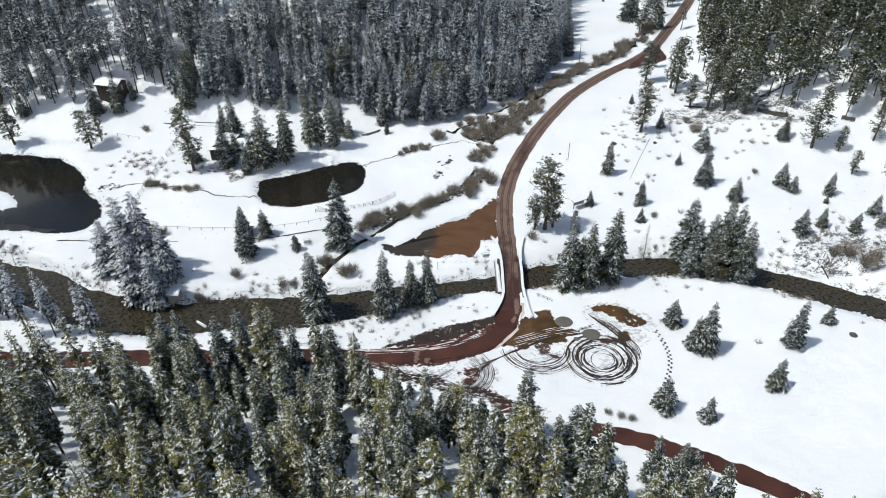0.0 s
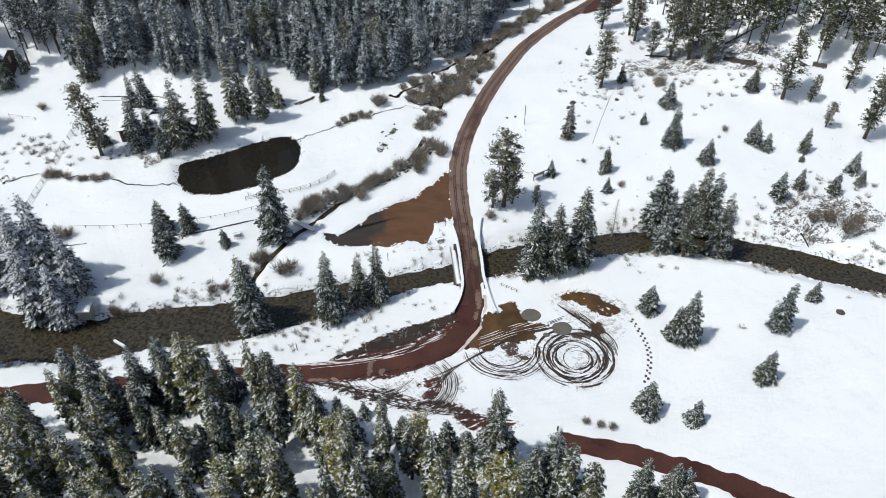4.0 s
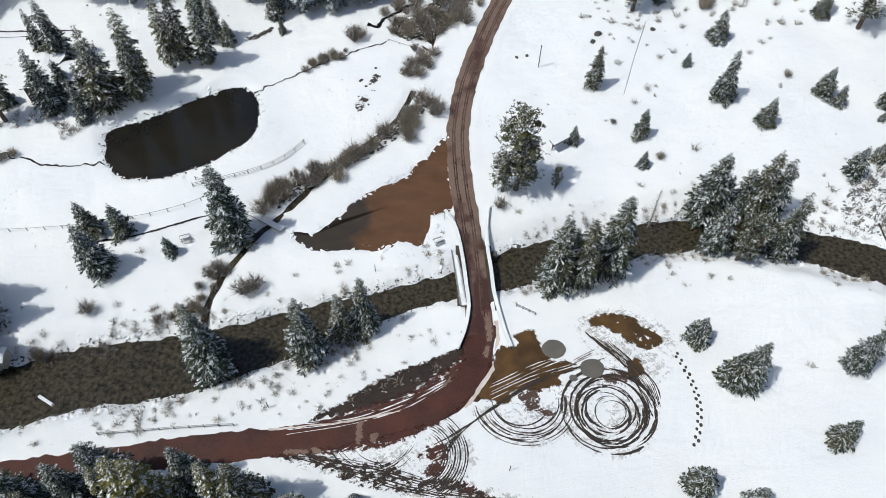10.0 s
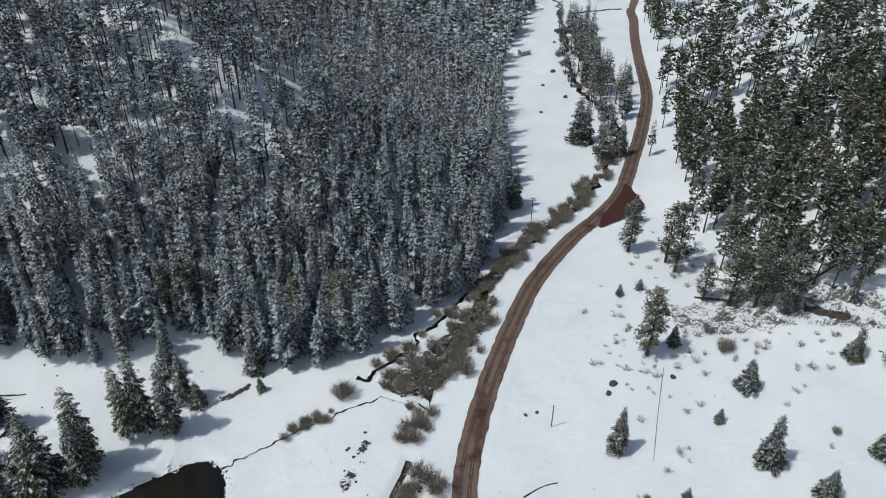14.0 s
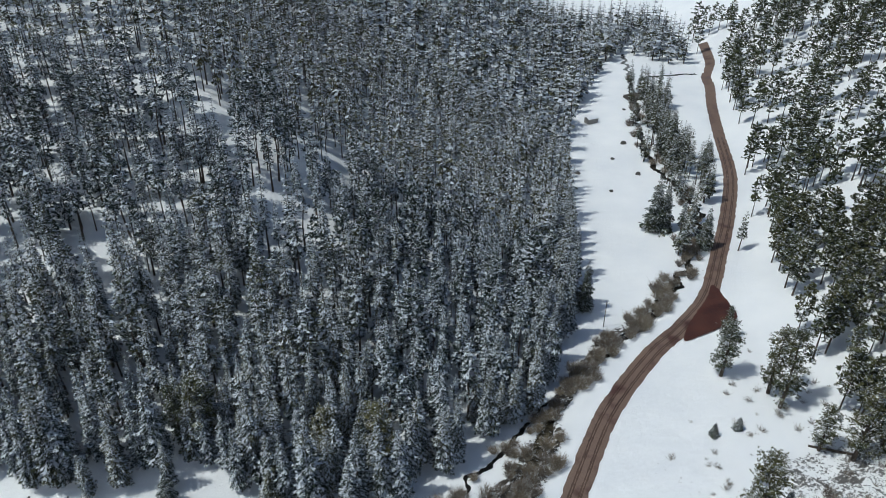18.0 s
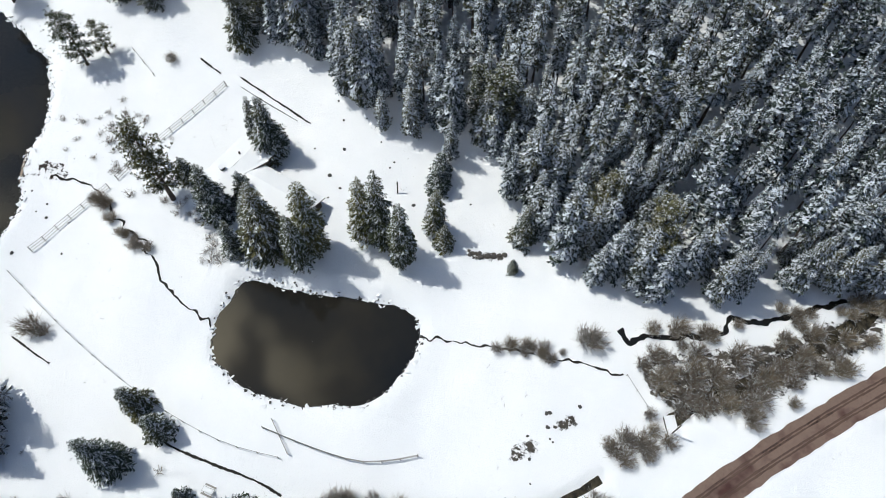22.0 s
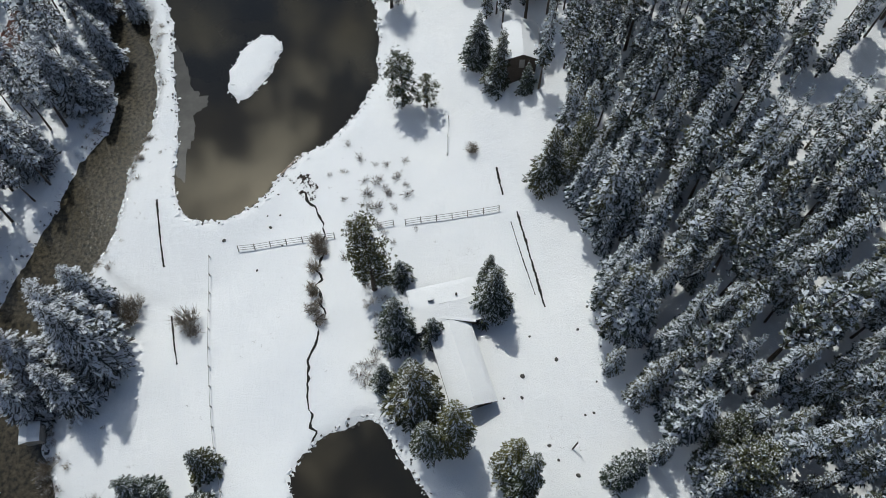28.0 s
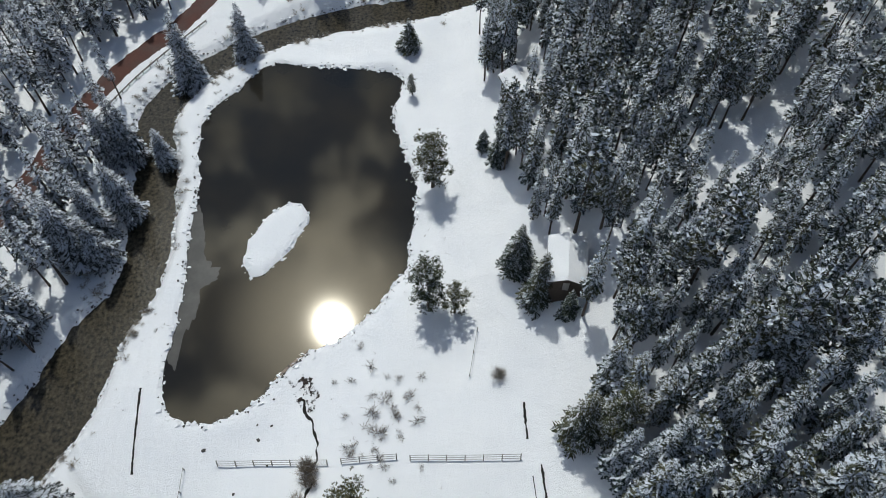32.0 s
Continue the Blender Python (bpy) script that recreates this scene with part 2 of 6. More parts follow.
FLOOD = flood_material()
PUDDLE = water_material("brown_puddle_water", (0.120, 0.066, 0.026), (0.065, 0.038, 0.017), 0.25, 0.25, 0.05)
SILT = water_material("silty_ice", (0.115, 0.105, 0.092), (0.15, 0.135, 0.115), 0.3, 0.3, 0.05)
LAKE = water_material("dark_pond_water", (0.009, 0.010, 0.011), (0.022, 0.019, 0.014), 0.045, 0.06, 0.012, 0.52)
LAKE.node_tree.nodes["Principled BSDF"].inputs["Specular Tint"].default_value = (1.0, 0.91, 0.76, 1)
RIVER = water_material("river_water", (0.018, 0.016, 0.012), (0.072, 0.060, 0.038), 1.3, 0.15, 1.0)
SPRUCE = foliage_material("snowy_spruce_needles", (0.026, 0.037, 0.027), (0.058, 0.070, 0.044), (0.078, 0.072, 0.028), (0.70, 0.73, 0.77), 4.6, 0.765)
FOREST = foliage_material("snowy_forest_needles", (0.020, 0.032, 0.029), (0.052, 0.064, 0.048), (0.082, 0.078, 0.036), (0.60, 0.64, 0.70), 4.6, 0.675)
PINE = foliage_material("pine_needles", (0.038, 0.047, 0.026), (0.092, 0.098, 0.046), (0.105, 0.098, 0.042), (0.70, 0.72, 0.75), 4.6, 0.76)
# Yellower spruce needles for the near slope, the sun's tint put into the colour.
SUNNY = foliage_material("sunlit_spruce_needles", (0.034, 0.041, 0.022), (0.085, 0.088, 0.036), (0.150, 0.135, 0.040), (0.72, 0.74, 0.77), 4.2, 0.765)
# Brighter yellow-green copy of PINE; part of the sunlight is in the base colours.
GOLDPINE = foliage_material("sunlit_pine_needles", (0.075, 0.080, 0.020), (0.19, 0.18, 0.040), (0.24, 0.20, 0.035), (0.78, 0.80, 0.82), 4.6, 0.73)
OLIVE = foliage_material("olive_spruce_needles", (0.030, 0.038, 0.020), (0.075, 0.080, 0.034), (0.125, 0.115, 0.036), (0.68, 0.71, 0.75), 4.6, 0.75)
SLUSH = mud_material("dirty_slush", (0.16, 0.125, 0.095), (0.30, 0.24, 0.19), 0.5, 0.8)
DIRTY_SNOW = mud_material("dirty_snow", (0.42, 0.36, 0.32), (0.68, 0.61, 0.56), 0.6, 0.8)
FROST = foliage_material("frosted_spruce_needles", (0.030, 0.035, 0.030), (0.064, 0.068, 0.052), (0.075, 0.065, 0.05), (0.66, 0.69, 0.74), 4.6, 0.64)
DARKSOIL = mud_material("wet_black_soil", (0.008, 0.007, 0.006), (0.022, 0.019, 0.016), 0.75, 0.9)
BARK = wood_material("bark", (0.055, 0.042, 0.034), (0.12, 0.095, 0.075))
TWIG = foliage_material("willow_twigs", (0.110, 0.090, 0.074), (0.30, 0.25, 0.195), (0.29, 0.235, 0.16), (0.80, 0.81, 0.83), 2.2, 0.67)
GREYWOOD = wood_material("weathered_wood", (0.20, 0.19, 0.175), (0.42, 0.40, 0.37))
DARKWOOD = wood_material("dark_timber", (0.045, 0.036, 0.030), (0.10, 0.078, 0.060))
ROCK = wood_material("wet_rock", (0.04, 0.038, 0.036), (0.13, 0.12, 0.11), 1.2)

# ---- plan: lines of the valley ----
NORTH = [(-420, 75), (-260, 62), (-190, 54), (-140, 57), (-100, 68), (-60, 77), (-35, 84), (-12, 98), (6, 120), (18, 180), (24, 260), (30, 340), (50, 420), (60, 700)]
EAST = [(125, 700), (115, 420), (104, 330), (93, 270), (84, 230), (73, 190), (63, 155), (62, 108), (74, 84), (100, 70), (150, 50), (420, 10)]
SOUTH = [(420, -95), (150, -76), (60, -58), (10, -46), (-40, -42), (-90, -46), (-125, -62), (-160, -72), (-230, -75), (-420, -60)]
ROAD_NORTH = [(6.3, -4), (5.9, 1), (5.2, 9), (4.2, 20.3), (2.8, 30.6), (2.1, 41.7), (2.7, 51), (4.8, 62), (9.0, 76), (15.8, 94.8), (24, 114), (37, 134.5), (46, 145), (57, 160.5), (66.5, 184), (77, 212), (87.5, 246), (95.3, 289), (103, 330), (109.3, 358), (112, 376), (120, 400), (126, 440)]
ROAD_WEST = [(6.1, -2), (6.0, -7), (4.2, -13), (-2.4, -18.2), (-13.3, -21.9), (-27.8, -24.7), (-41.4, -26.2), (-56, -29), (-80, -33), (-110, -37), (-138, -35.5), (-164, -31), (-186, -26.5), (-201, -21.2), (-222, -9), (-250, 0)]
ROAD_SOUTH = [(23.2, -39), (33, -40.5), (42.4, -43.1), (51.2, -46.2), (60, -50.5), (80, -60), (110, -72)]
RIVER_LINE = [(420, -20, 8), (150, -8, 8), (110, 5, 8), (89.8, 12.5, 9), (72, 18.3, 8.5), (58, 20.6, 8.0), (42, 19.5, 7.8), (26, 15.8, 8.0), (12.5, 11.5, 8.6), (4, 8.2, 6.8), (-4.5, 5.8, 5.4), (-18, 0.8, 7.5), (-35, -5.8, 10.5), (-52, -11.0, 12), (-66, -13.3, 12), (-78, -17.0, 12), (-95, -16.5, 13), (-108, -14.0, 12.5), (-119, -9.3, 12.5), (-130, -7.2, 10.5), (-142, -2.4, 8.0), (-155, -3.0, 8.5), (-170, -5.8, 8.5), (-184, -9.5, 8.5), (-196, -6.5, 8.5), (-206, 1.6, 8.5), (-215, 14, 9), (-223, 31, 9), (-229, 51, 9), (-245, 80, 9)]
POND_RING = [(-71.3, 32.9), (-73.6, 38.1), (-74.3, 42.7), (-69.0, 46.2), (-63.3, 49.4), (-56.8, 53.8), (-49.7, 57.6), (-45.6, 56.6), (-43.2, 52.9), (-42.2, 47.0), (-43.7, 41.1), (-49.0, 35.5), (-54.8, 31.6), (-61.0, 29.8), (-67.0, 29.6)]
LAKE_RING = [(-200.8, 14.5), (-200.2, 25.1), (-199.5, 38.2), (-196.7, 45.1), (-184.9, 43.6), (-174.2, 46.6), (-163.5, 49.8), (-152.3, 48.8), (-145.8, 48.6), (-136.6, 43.5), (-130.2, 37.6), (-127.4, 32.5), (-123.6, 28.7), (-117.5, 24.0), (-114.6, 17.1), (-115.8, 11.4), (-120.2, 9.1), (-127.5, 8.6), (-138.8, 8.4), (-151.4, 6.6), (-162.6, 5.8), (-174.8, 3.4), (-184.9, 3.4), (-192.1, 8.2)]
ISLAND_RING = [(-160.1, 24.9), (-158.0, 28.5), (-153.9, 28.5), (-147.2, 25.1), (-142.7, 21.6), (-143.9, 18.8), (-149.0, 18.1), (-156.5, 20.4)]
FLOOD_RING = [(-31.2, 18.1), (-26.5, 18.0), (-22.3, 22.0), (-17.4, 27.6), (-12.1, 30.9), (-8.6, 32.9), (-6.8, 35.6), (-2.9, 40.0), (-1.2, 43.2), (-0.2, 40.9), (0.4, 32.3), (0.6, 24.5), (-2.9, 23.1), (-4.3, 17.8), (-6.0, 15.4), (-10.3, 16.4), (-11.3, 14.3), (-17.1, 14.6), (-19.9, 14.2), (-26.1, 14.2)]
CREEK_NORTH = [(-8.1, 57), (-12.1, 47.4), (-18.8, 40.0), (-27.4, 31.0), (-35.1, 21.1), (-38.2, 17.8), (-41.7, 11.7), (-43.2, 9.2), (-44.4, 5.9), (-45.2, 2.7), (-45.4, -2.5)]
CREEK_THICKET = [(-5.2, 71.2), (-3.4, 76), (0.5, 83), (4.5, 92.5), (8.5, 104), (12, 114)]
CREEK_FAR = [(-19.5, 77.2), (-12.2, 83.4), (-4.8, 93), (4, 105.5), (14, 120), (27.3, 138), (41.4, 152.5), (58.2, 183), (67, 215), (60, 268), (67.6, 335), (75, 420)]
DITCH_WEST = [(-71.5, 33.5), (-83.3, 32.6), (-91.7, 34.8), (-100.9, 35.3), (-112.1, 35.8), (-119.0, 32.4)]
DITCH_EAST = [(-44.5, 55.5), (-39.6, 58.4), (-31.5, 63.6), (-23.2, 68.4), (-15, 72)]
POND_Z, LAKE_Z = -2.5, -2.3


def curve(points, step=1.0, closed=False):
    """A smooth line through the points, sampled about every step metres."""
    p = np.array(points, float)
    k = len(p)
    out = []
    for i in range(k if closed else k - 1):
        a, b, c, d = (p[j % k] if closed else p[min(max(j, 0), k - 1)] for j in (i - 1, i, i + 1, i + 2))
        n = max(2, int(np.hypot(*(c - b)[:2]) / step))
        t = (np.arange(n) / n)[:, None]
        out.append(0.5 * (2 * b + (c - a) * t + (2 * a - 5 * b + 4 * c - d) * t**2 + (3 * b - a - 3 * c + d) * t**3))
    return np.concatenate(out + ([] if closed else [p[-1:]]))


def signed(line, x, y):
    """Distance from a broken line, positive on its left."""
    best, side = np.full(np.shape(x), 1e9), np.zeros(np.shape(x))
    for (ax, ay), (bx, by) in zip(line, line[1:]):
        dx, dy = bx - ax, by - ay
        t = np.clip(((x - ax) * dx + (y - ay) * dy) / (dx * dx + dy * dy), 0, 1)
        ox, oy = x - ax - t * dx, y - ay - t * dy
        d = np.hypot(ox, oy)
        m = d < best - 1e-9
        best, side = np.where(m, d, best), np.where(m, np.sign(dx * oy - dy * ox), side)
    return best * side


def near(line, x, y, values=None, reach=30.0):
    """Distance from a sampled line, and the value that belongs to the nearest sample."""
    x, y = np.asarray(x, float), np.asarray(y, float)
    best, val = np.full(x.shape, 1e3), np.zeros(x.shape)
    box = (x > line[:, 0].min() - reach) & (x < line[:, 0].max() + reach) & (y > line[:, 1].min() - reach) & (y < line[:, 1].max() + reach)
    xs, ys = x[box], y[box]
    b, v = np.full(xs.shape, 1e3), np.zeros(xs.shape)
    for i in range(len(line) - 1):
        (ax, ay), (bx, by) = line[i][:2], line[i + 1][:2]
        dx, dy = bx - ax, by - ay
        t = np.clip(((xs - ax) * dx + (ys - ay) * dy) / (dx * dx + dy * dy + 1e-12), 0, 1)
        d = np.hypot(xs - ax - t * dx, ys - ay - t * dy)
        m = d < b
        b = np.where(m, d, b)
        if values is not None:
            v = np.where(m, values[i] + t * (values[i + 1] - values[i]), v)
    best[box], val[box] = b, v
    return best, val


def ring_distance(ring, x, y):
    """Distance from a closed line, negative inside."""
    ring = np.concatenate([ring, ring[:1]])
    d, _ = near(ring, x, y, reach=40)
    inside = np.zeros(np.shape(x), bool)
    for (ax, ay), (bx, by) in zip(ring, ring[1:]):
        cut = (ay > y) != (by > y)
        inside ^= cut & (x < (bx - ax) * (y - ay) / (by - ay + 1e-12) + ax)
    return np.where(inside, -d, d)


def wobble(x, y, scale, seed=0.0):
    """A cheap smooth noise of about -1 to 1."""
    x, y = np.asarray(x) / scale + seed * 17.3, np.asarray(y) / scale - seed * 9.1
    return (np.sin(x * 1.3 + 2.1 * np.sin(y * 0.7 + seed)) + np.sin(y * 1.7 + 1.7 * np.sin(x * 0.9 - seed)) + np.sin((x + y) * 2.3 + np.sin(x * 2.9 - y * 1.1))) / 3


def rise(d, s, k):
    d = np.maximum(d, 0)
    return s * d * d / (d + k)


def base(x, y):
    """The valley floor and its slopes, before water has cut into them."""
    x, y = np.asarray(x, float), np.asarray(y, float)
    z = -4.5 + 0.08 * (np.clip(y, 2, 82) - 2) - 0.018 * np.clip(y - 90, 0, 210)
    u, v = np.clip((x + 80) / 45, 0, 1), np.clip((75 - x) / 40, 0, 1)
    z = z - 1.8 * u * u * (3 - 2 * u) * v * v * (3 - 2 * v)
    return z + rise(signed(NORTH, x, y), 0.62, 10) + rise(signed(EAST, x, y), 0.44, 6) + rise(signed(SOUTH, x, y), 0.66, 6)


def river_level(x):
    return -7.7 + 1.6 * np.clip((-40 - np.asarray(x)) / 80, 0, 1)


road_n, road_w, road_s = curve(ROAD_NORTH), curve(ROAD_WEST), curve(ROAD_SOUTH)
river = curve(RIVER_LINE, 2.0)
pond_ring, lake_ring, island_ring, flood_ring = (curve(r, 1.0, True) for r in (POND_RING, LAKE_RING, ISLAND_RING, FLOOD_RING))
creek_n, creek_f, creek_t, ditch_w, ditch_e = (curve(r, 1.5) for r in (CREEK_NORTH, CREEK_FAR, CREEK_THICKET, DITCH_WEST, DITCH_EAST))


def ground(x, y):
    x, y = np.asarray(x, float), np.asarray(y, float)
    z = base(x, y)
    on_road = np.minimum(np.minimum(near(road_n, x, y)[0], near(road_w, x, y)[0]), near(road_s, x, y)[0])
    calm = np.clip((on_road - 3.5) / 4, 0, 1)
    z = z + calm * (0.16 * wobble(x, y, 6.0) + 0.08 * wobble(x, y, 2.3, 2.0))
    z = z + 0.25 * np.exp(-((on_road - 3.6) / 0.8) ** 2) * (1 + wobble(x, y, 3.0, 4.0)) * 0.6
    ragged = 0.55 * wobble(x, y, 2.2, 1.0) + 0.35 * wobble(x, y, 0.9, 3.0)
    d, width = near(river, x, y, river[:, 2])
    d = d - width / 2 + ragged
    bank = np.clip((d - 0.6) / 2.0, 0, 1)
    z = np.where(d < 7, np.minimum(z, river_level(x) + np.clip(d, -1.2, 0.5) * 0.9 + np.maximum(d - 0.5, 0) * 0.6), z)
    for ring, level in ((lake_ring, LAKE_Z), (pond_ring, POND_Z)):
        d = ring_distance(ring, x, y) + ragged * 0.8
        z = np.where(d < 16, z + bank * (np.maximum(z, level + 0.28 - np.maximum(d - 2.0, 0) * 0.13) - z), z)
        z = np.where(d < 2.5, np.minimum(z, level + np.clip(d * 0.55, -1.2, 1.4)), z)
    d = ring_distance(island_ring, x, y) + ragged * 0.9
    z = np.where(d < 2, np.maximum(z, LAKE_Z + np.clip(-d * 0.5, -1.2, 0.55)), z)
    for line, w, deep in ((creek_n, 0.45, 0.8), (creek_t, 1.0, 0.8)):
        d = near(line, x, y)[0] - w * (1 + 0.5 * wobble(x, y, 3.0, 5.0)) + ragged * 0.35
        z = z - deep * np.clip(0.8 - d * 0.8, 0, 1)
    d = ring_distance(flood_ring, x, y) + ragged
    z = np.where(d < 2.5, np.minimum(z, base(x, y) - 0.25 + np.clip(d * 0.45, -0.3, 0.6)), z)
    return z




# ---- mesh helpers ----
def mesh_of(name, verts, faces, mats, index=None, smooth=False):
    me = bpy.data.meshes.new(name)
    verts, faces = np.asarray(verts, np.float32), np.asarray(faces, np.int32)
    me.vertices.add(len(verts))
    me.vertices.foreach_set("co", verts.ravel())
    k = faces.shape[1]
    me.loops.add(faces.size)
    me.loops.foreach_set("vertex_index", faces.ravel())
    me.polygons.add(len(faces))
    me.polygons.foreach_set("loop_start", np.arange(0, faces.size, k, dtype=np.int32))
    for m in mats:
        me.materials.append(m)
    if index is not None:
        me.polygons.foreach_set("material_index", np.asarray(index, np.int32))
    me.polygons.foreach_set("use_smooth", np.full(len(faces), smooth))
    me.update(calc_edges=True)
    me.validate()
    return me


def grid_mesh(name, xs, ys, fz, mat):
    x, y = np.meshgrid(xs, ys)
    z = fz(x.ravel(), y.ravel())
    v = np.stack([x.ravel(), y.ravel(), z], 1)
    w = len(xs)
    i = (np.arange(len(ys) - 1)[:, None] * w + np.arange(w - 1)).ravel()
    return mesh_of(name, v, np.stack([i, i + 1, i + w + 1, i + w], 1), [mat], smooth=True)


def ribbon(name, line, half, lift, mat, across=5, ragged=0.0, surface=base, seed=0.0):
    """A strip along a line that lies on the surface; half: its half width, a number or one a sample."""
    line = np.asarray(line)[:, :2]
    d = np.gradient(line, axis=0)
    d /= np.linalg.norm(d, axis=1)[:, None] + 1e-9
    nrm = np.stack([-d[:, 1], d[:, 0]], 1)
    s = np.linspace(-1, 1, across)
    half = np.broadcast_to(half, (len(line),))
    run = np.concatenate([[0], np.cumsum(np.linalg.norm(np.diff(line, axis=0), axis=1))])
    wl_, wr_ = (half + ragged * (wobble(run, run * 0 + k, 1.7, seed + k) + 0.7 * wobble(run, run * 0, 0.6, seed + 2 * k)) for k in (1.0, 2.0))
    w = np.where(s[None] < 0, wl_[:, None], wr_[:, None])
    p = line[:, None] + nrm[:, None] * (s[None, :, None] * w[..., None])
    z = surface(p[..., 0].ravel(), p[..., 1].ravel()) + lift
    v = np.column_stack([p.reshape(-1, 2), z])
    i = (np.arange(len(line) - 1)[:, None] * across + np.arange(across - 1)).ravel()
    return mesh_of(name, v, np.stack([i, i + across, i + across + 1, i + 1], 1)[:, ::-1], [mat], smooth=True)


# ---- ground and water ----
def steps(*runs):
    out = [np.arange(a, b, s) for a, b, s in runs]
    return np.concatenate(out + [[runs[-1][1]]])


GX = steps((-1400, -420, 70), (-420, -232, 6), (-232, 130, 1.0), (130, 230, 4), (230, 1400, 60))
GY = steps((-1200, -200, 60), (-200, -80, 4), (-80, 110, 1.0), (110, 350, 3.0), (350, 600, 10), (600, 2000, 70))
ground_mesh = grid_mesh("ground", GX, GY, ground, SNOW)
GZ = np.empty(len(ground_mesh.vertices) * 3, np.float32)
ground_mesh.vertices.foreach_get("co", GZ)
GZ = GZ[2::3].reshape(len(GY), len(GX)).astype(float)


def lay(x, y):
    """The height of the ground sheet."""
    x, y = np.asarray(x, float), np.asarray(y, float)
    i, j = np.clip(np.searchsorted(GX, x) - 1, 0, len(GX) - 2), np.clip(np.searchsorted(GY, y) - 1, 0, len(GY) - 2)
    u, v = (x - GX[i]) / (GX[i + 1] - GX[i]), (y - GY[j]) / (GY[j + 1] - GY[j])
    return (GZ[j, i] * (1 - u) + GZ[j, i + 1] * u) * (1 - v) + (GZ[j + 1, i] * (1 - u) + GZ[j + 1, i + 1] * u) * v


def ground_z(x, y):
    return float(lay(x, y))


tagged(new("ground", ground_mesh), "snow-covered valley floor with banks and forested slopes", "ground", kind="structure")



def patch(name, ring, mat, lift=0.05, grow=0.0, ragged=0.0, level=None, seed=0.0, rings=9, surface=None):
    """A sheet inside a closed line (seen whole from its middle), on the ground or at one level."""
    r = curve(ring, 0.6, True)
    mid = r.mean(0)
    off = r - mid
    far = np.linalg.norm(off, axis=1)
    far = far + grow + ragged * (wobble(r[:, 0], r[:, 1], 1.6, seed) + 0.8 * wobble(r[:, 0], r[:, 1], 0.55, seed + 1))
    off = off / np.linalg.norm(off, axis=1)[:, None] * far[:, None]
    s = np.linspace(1, 0.001, rings)
    p = (mid + s[:, None, None] * off[None]).reshape(-1, 2)
    z = np.full(len(p), level) if level is not None else (surface or lay)(p[:, 0], p[:, 1]) + lift
    n = len(r)
    i = np.arange(n)
    j = (i + 1) % n
    f = np.concatenate([np.stack([k * n + i, k * n + j, k * n + n + j, k * n + n + i], 1) for k in range(rings - 1)])
    return mesh_of(name, np.column_stack([p, z]), f, [mat], smooth=True)


tagged(new("lake_water", patch("lake_water", LAKE_RING, LAKE, grow=1.6, level=LAKE_Z)), "dark still water of the large pond", "water", kind="structure")
tagged(new("pond_water", patch("pond_water", POND_RING, LAKE, grow=1.4, level=POND_Z)), "dark still water of the small pond", "water", kind="structure")
tagged(new("river_water", ribbon("river_water", river, river[:, 2] / 2 + 2.2, 0, RIVER, 7, surface=lambda x, y: river_level(x))), "shallow brown-green river over a stony bed", "water", kind="structure")
for nm, ln, wd, dp in (("creek_water", creek_n, 0.7, 0.5), ("creek_water", creek_t, 1.5, 0.45)):
    tagged(new(nm, ribbon(nm, ln, wd, -dp, RIVER, 3, 0.2)), "narrow dark creek between snowy banks", "water", kind="structure")


ICE = water_material("thin_grey_ice", (0.024, 0.024, 0.024), (0.050, 0.048, 0.046), 0.3, 0.3, 0.03, 0.25)
tagged(new("thin_ice", patch("thin_ice", [(-160.0, 5.6), (-154.2, 8.9), (-146.9, 10.6), (-144.6, 13.8), (-142.5, 14.6), (-139.9, 11.7), (-135.3, 11.5), (-129.7, 10.4), (-123.9, 10.3), (-127.5, 8.0), (-142.8, 6.8)], ICE, ragged=0.8, level=LAKE_Z + 0.015, seed=4)), "thin grey ice along the shore of the large pond", "ice", kind="structure")


def along(line, step):
    """Points every step metres along a broken line."""
    line = np.asarray(line, float)
    run = np.concatenate([[0], np.cumsum(np.linalg.norm(np.diff(line, axis=0), axis=1))])
    s = np.linspace(0, run[-1], max(2, int(round(run[-1] / step)) + 1))
    return np.column_stack([np.interp(s, run, line[:, 0]), np.interp(s, run, line[:, 1])])


def jagged(points, step, swing, seed):
    """A line that wanders from side to side as a small stream does."""
    line = curve(points, step)
    r = np.random.default_rng(seed)
    d = np.gradient(line, axis=0)
    d /= np.linalg.norm(d, axis=1)[:, None] + 1e-9
    line = line + np.stack([-d[:, 1], d[:, 0]], 1) * (r.normal(size=len(line)) * swing)[:, None]
    return along(line, 0.3)


for nm, ln, wd, rag in (("ditch_water", jagged(DITCH_WEST, 0.9, 0.4, 1), 0.16, 0.2), ("ditch_water", jagged(DITCH_EAST, 0.8, 0.25, 2), 0.14, 0.18), ("creek_water", jagged(CREEK_FAR[:5], 2.0, 0.5, 3), 0.45, 0.35), ("creek_water", jagged(CREEK_FAR[4:], 4.0, 0.8, 4), 0.9, 0.6), ("creek_water", jagged([(108, 383), (98, 380), (88, 377.5), (79, 373.7), (76, 367)], 3.0, 0.4, 6), 1.0, 0.5)):
    tagged(new(nm, ribbon(nm, ln, wd, 0.06, DARKSOIL if nm[0] == "d" else LAKE, 3, rag, lay)), "narrow dark stream winding through the snow", "water", kind="structure")


tagged(new("flood_water", patch("flood_water", FLOOD_RING, FLOOD, grow=0.6, surface=base, lift=-0.22)), "shallow reddish brown flood water beside the road", "water", kind="structure")

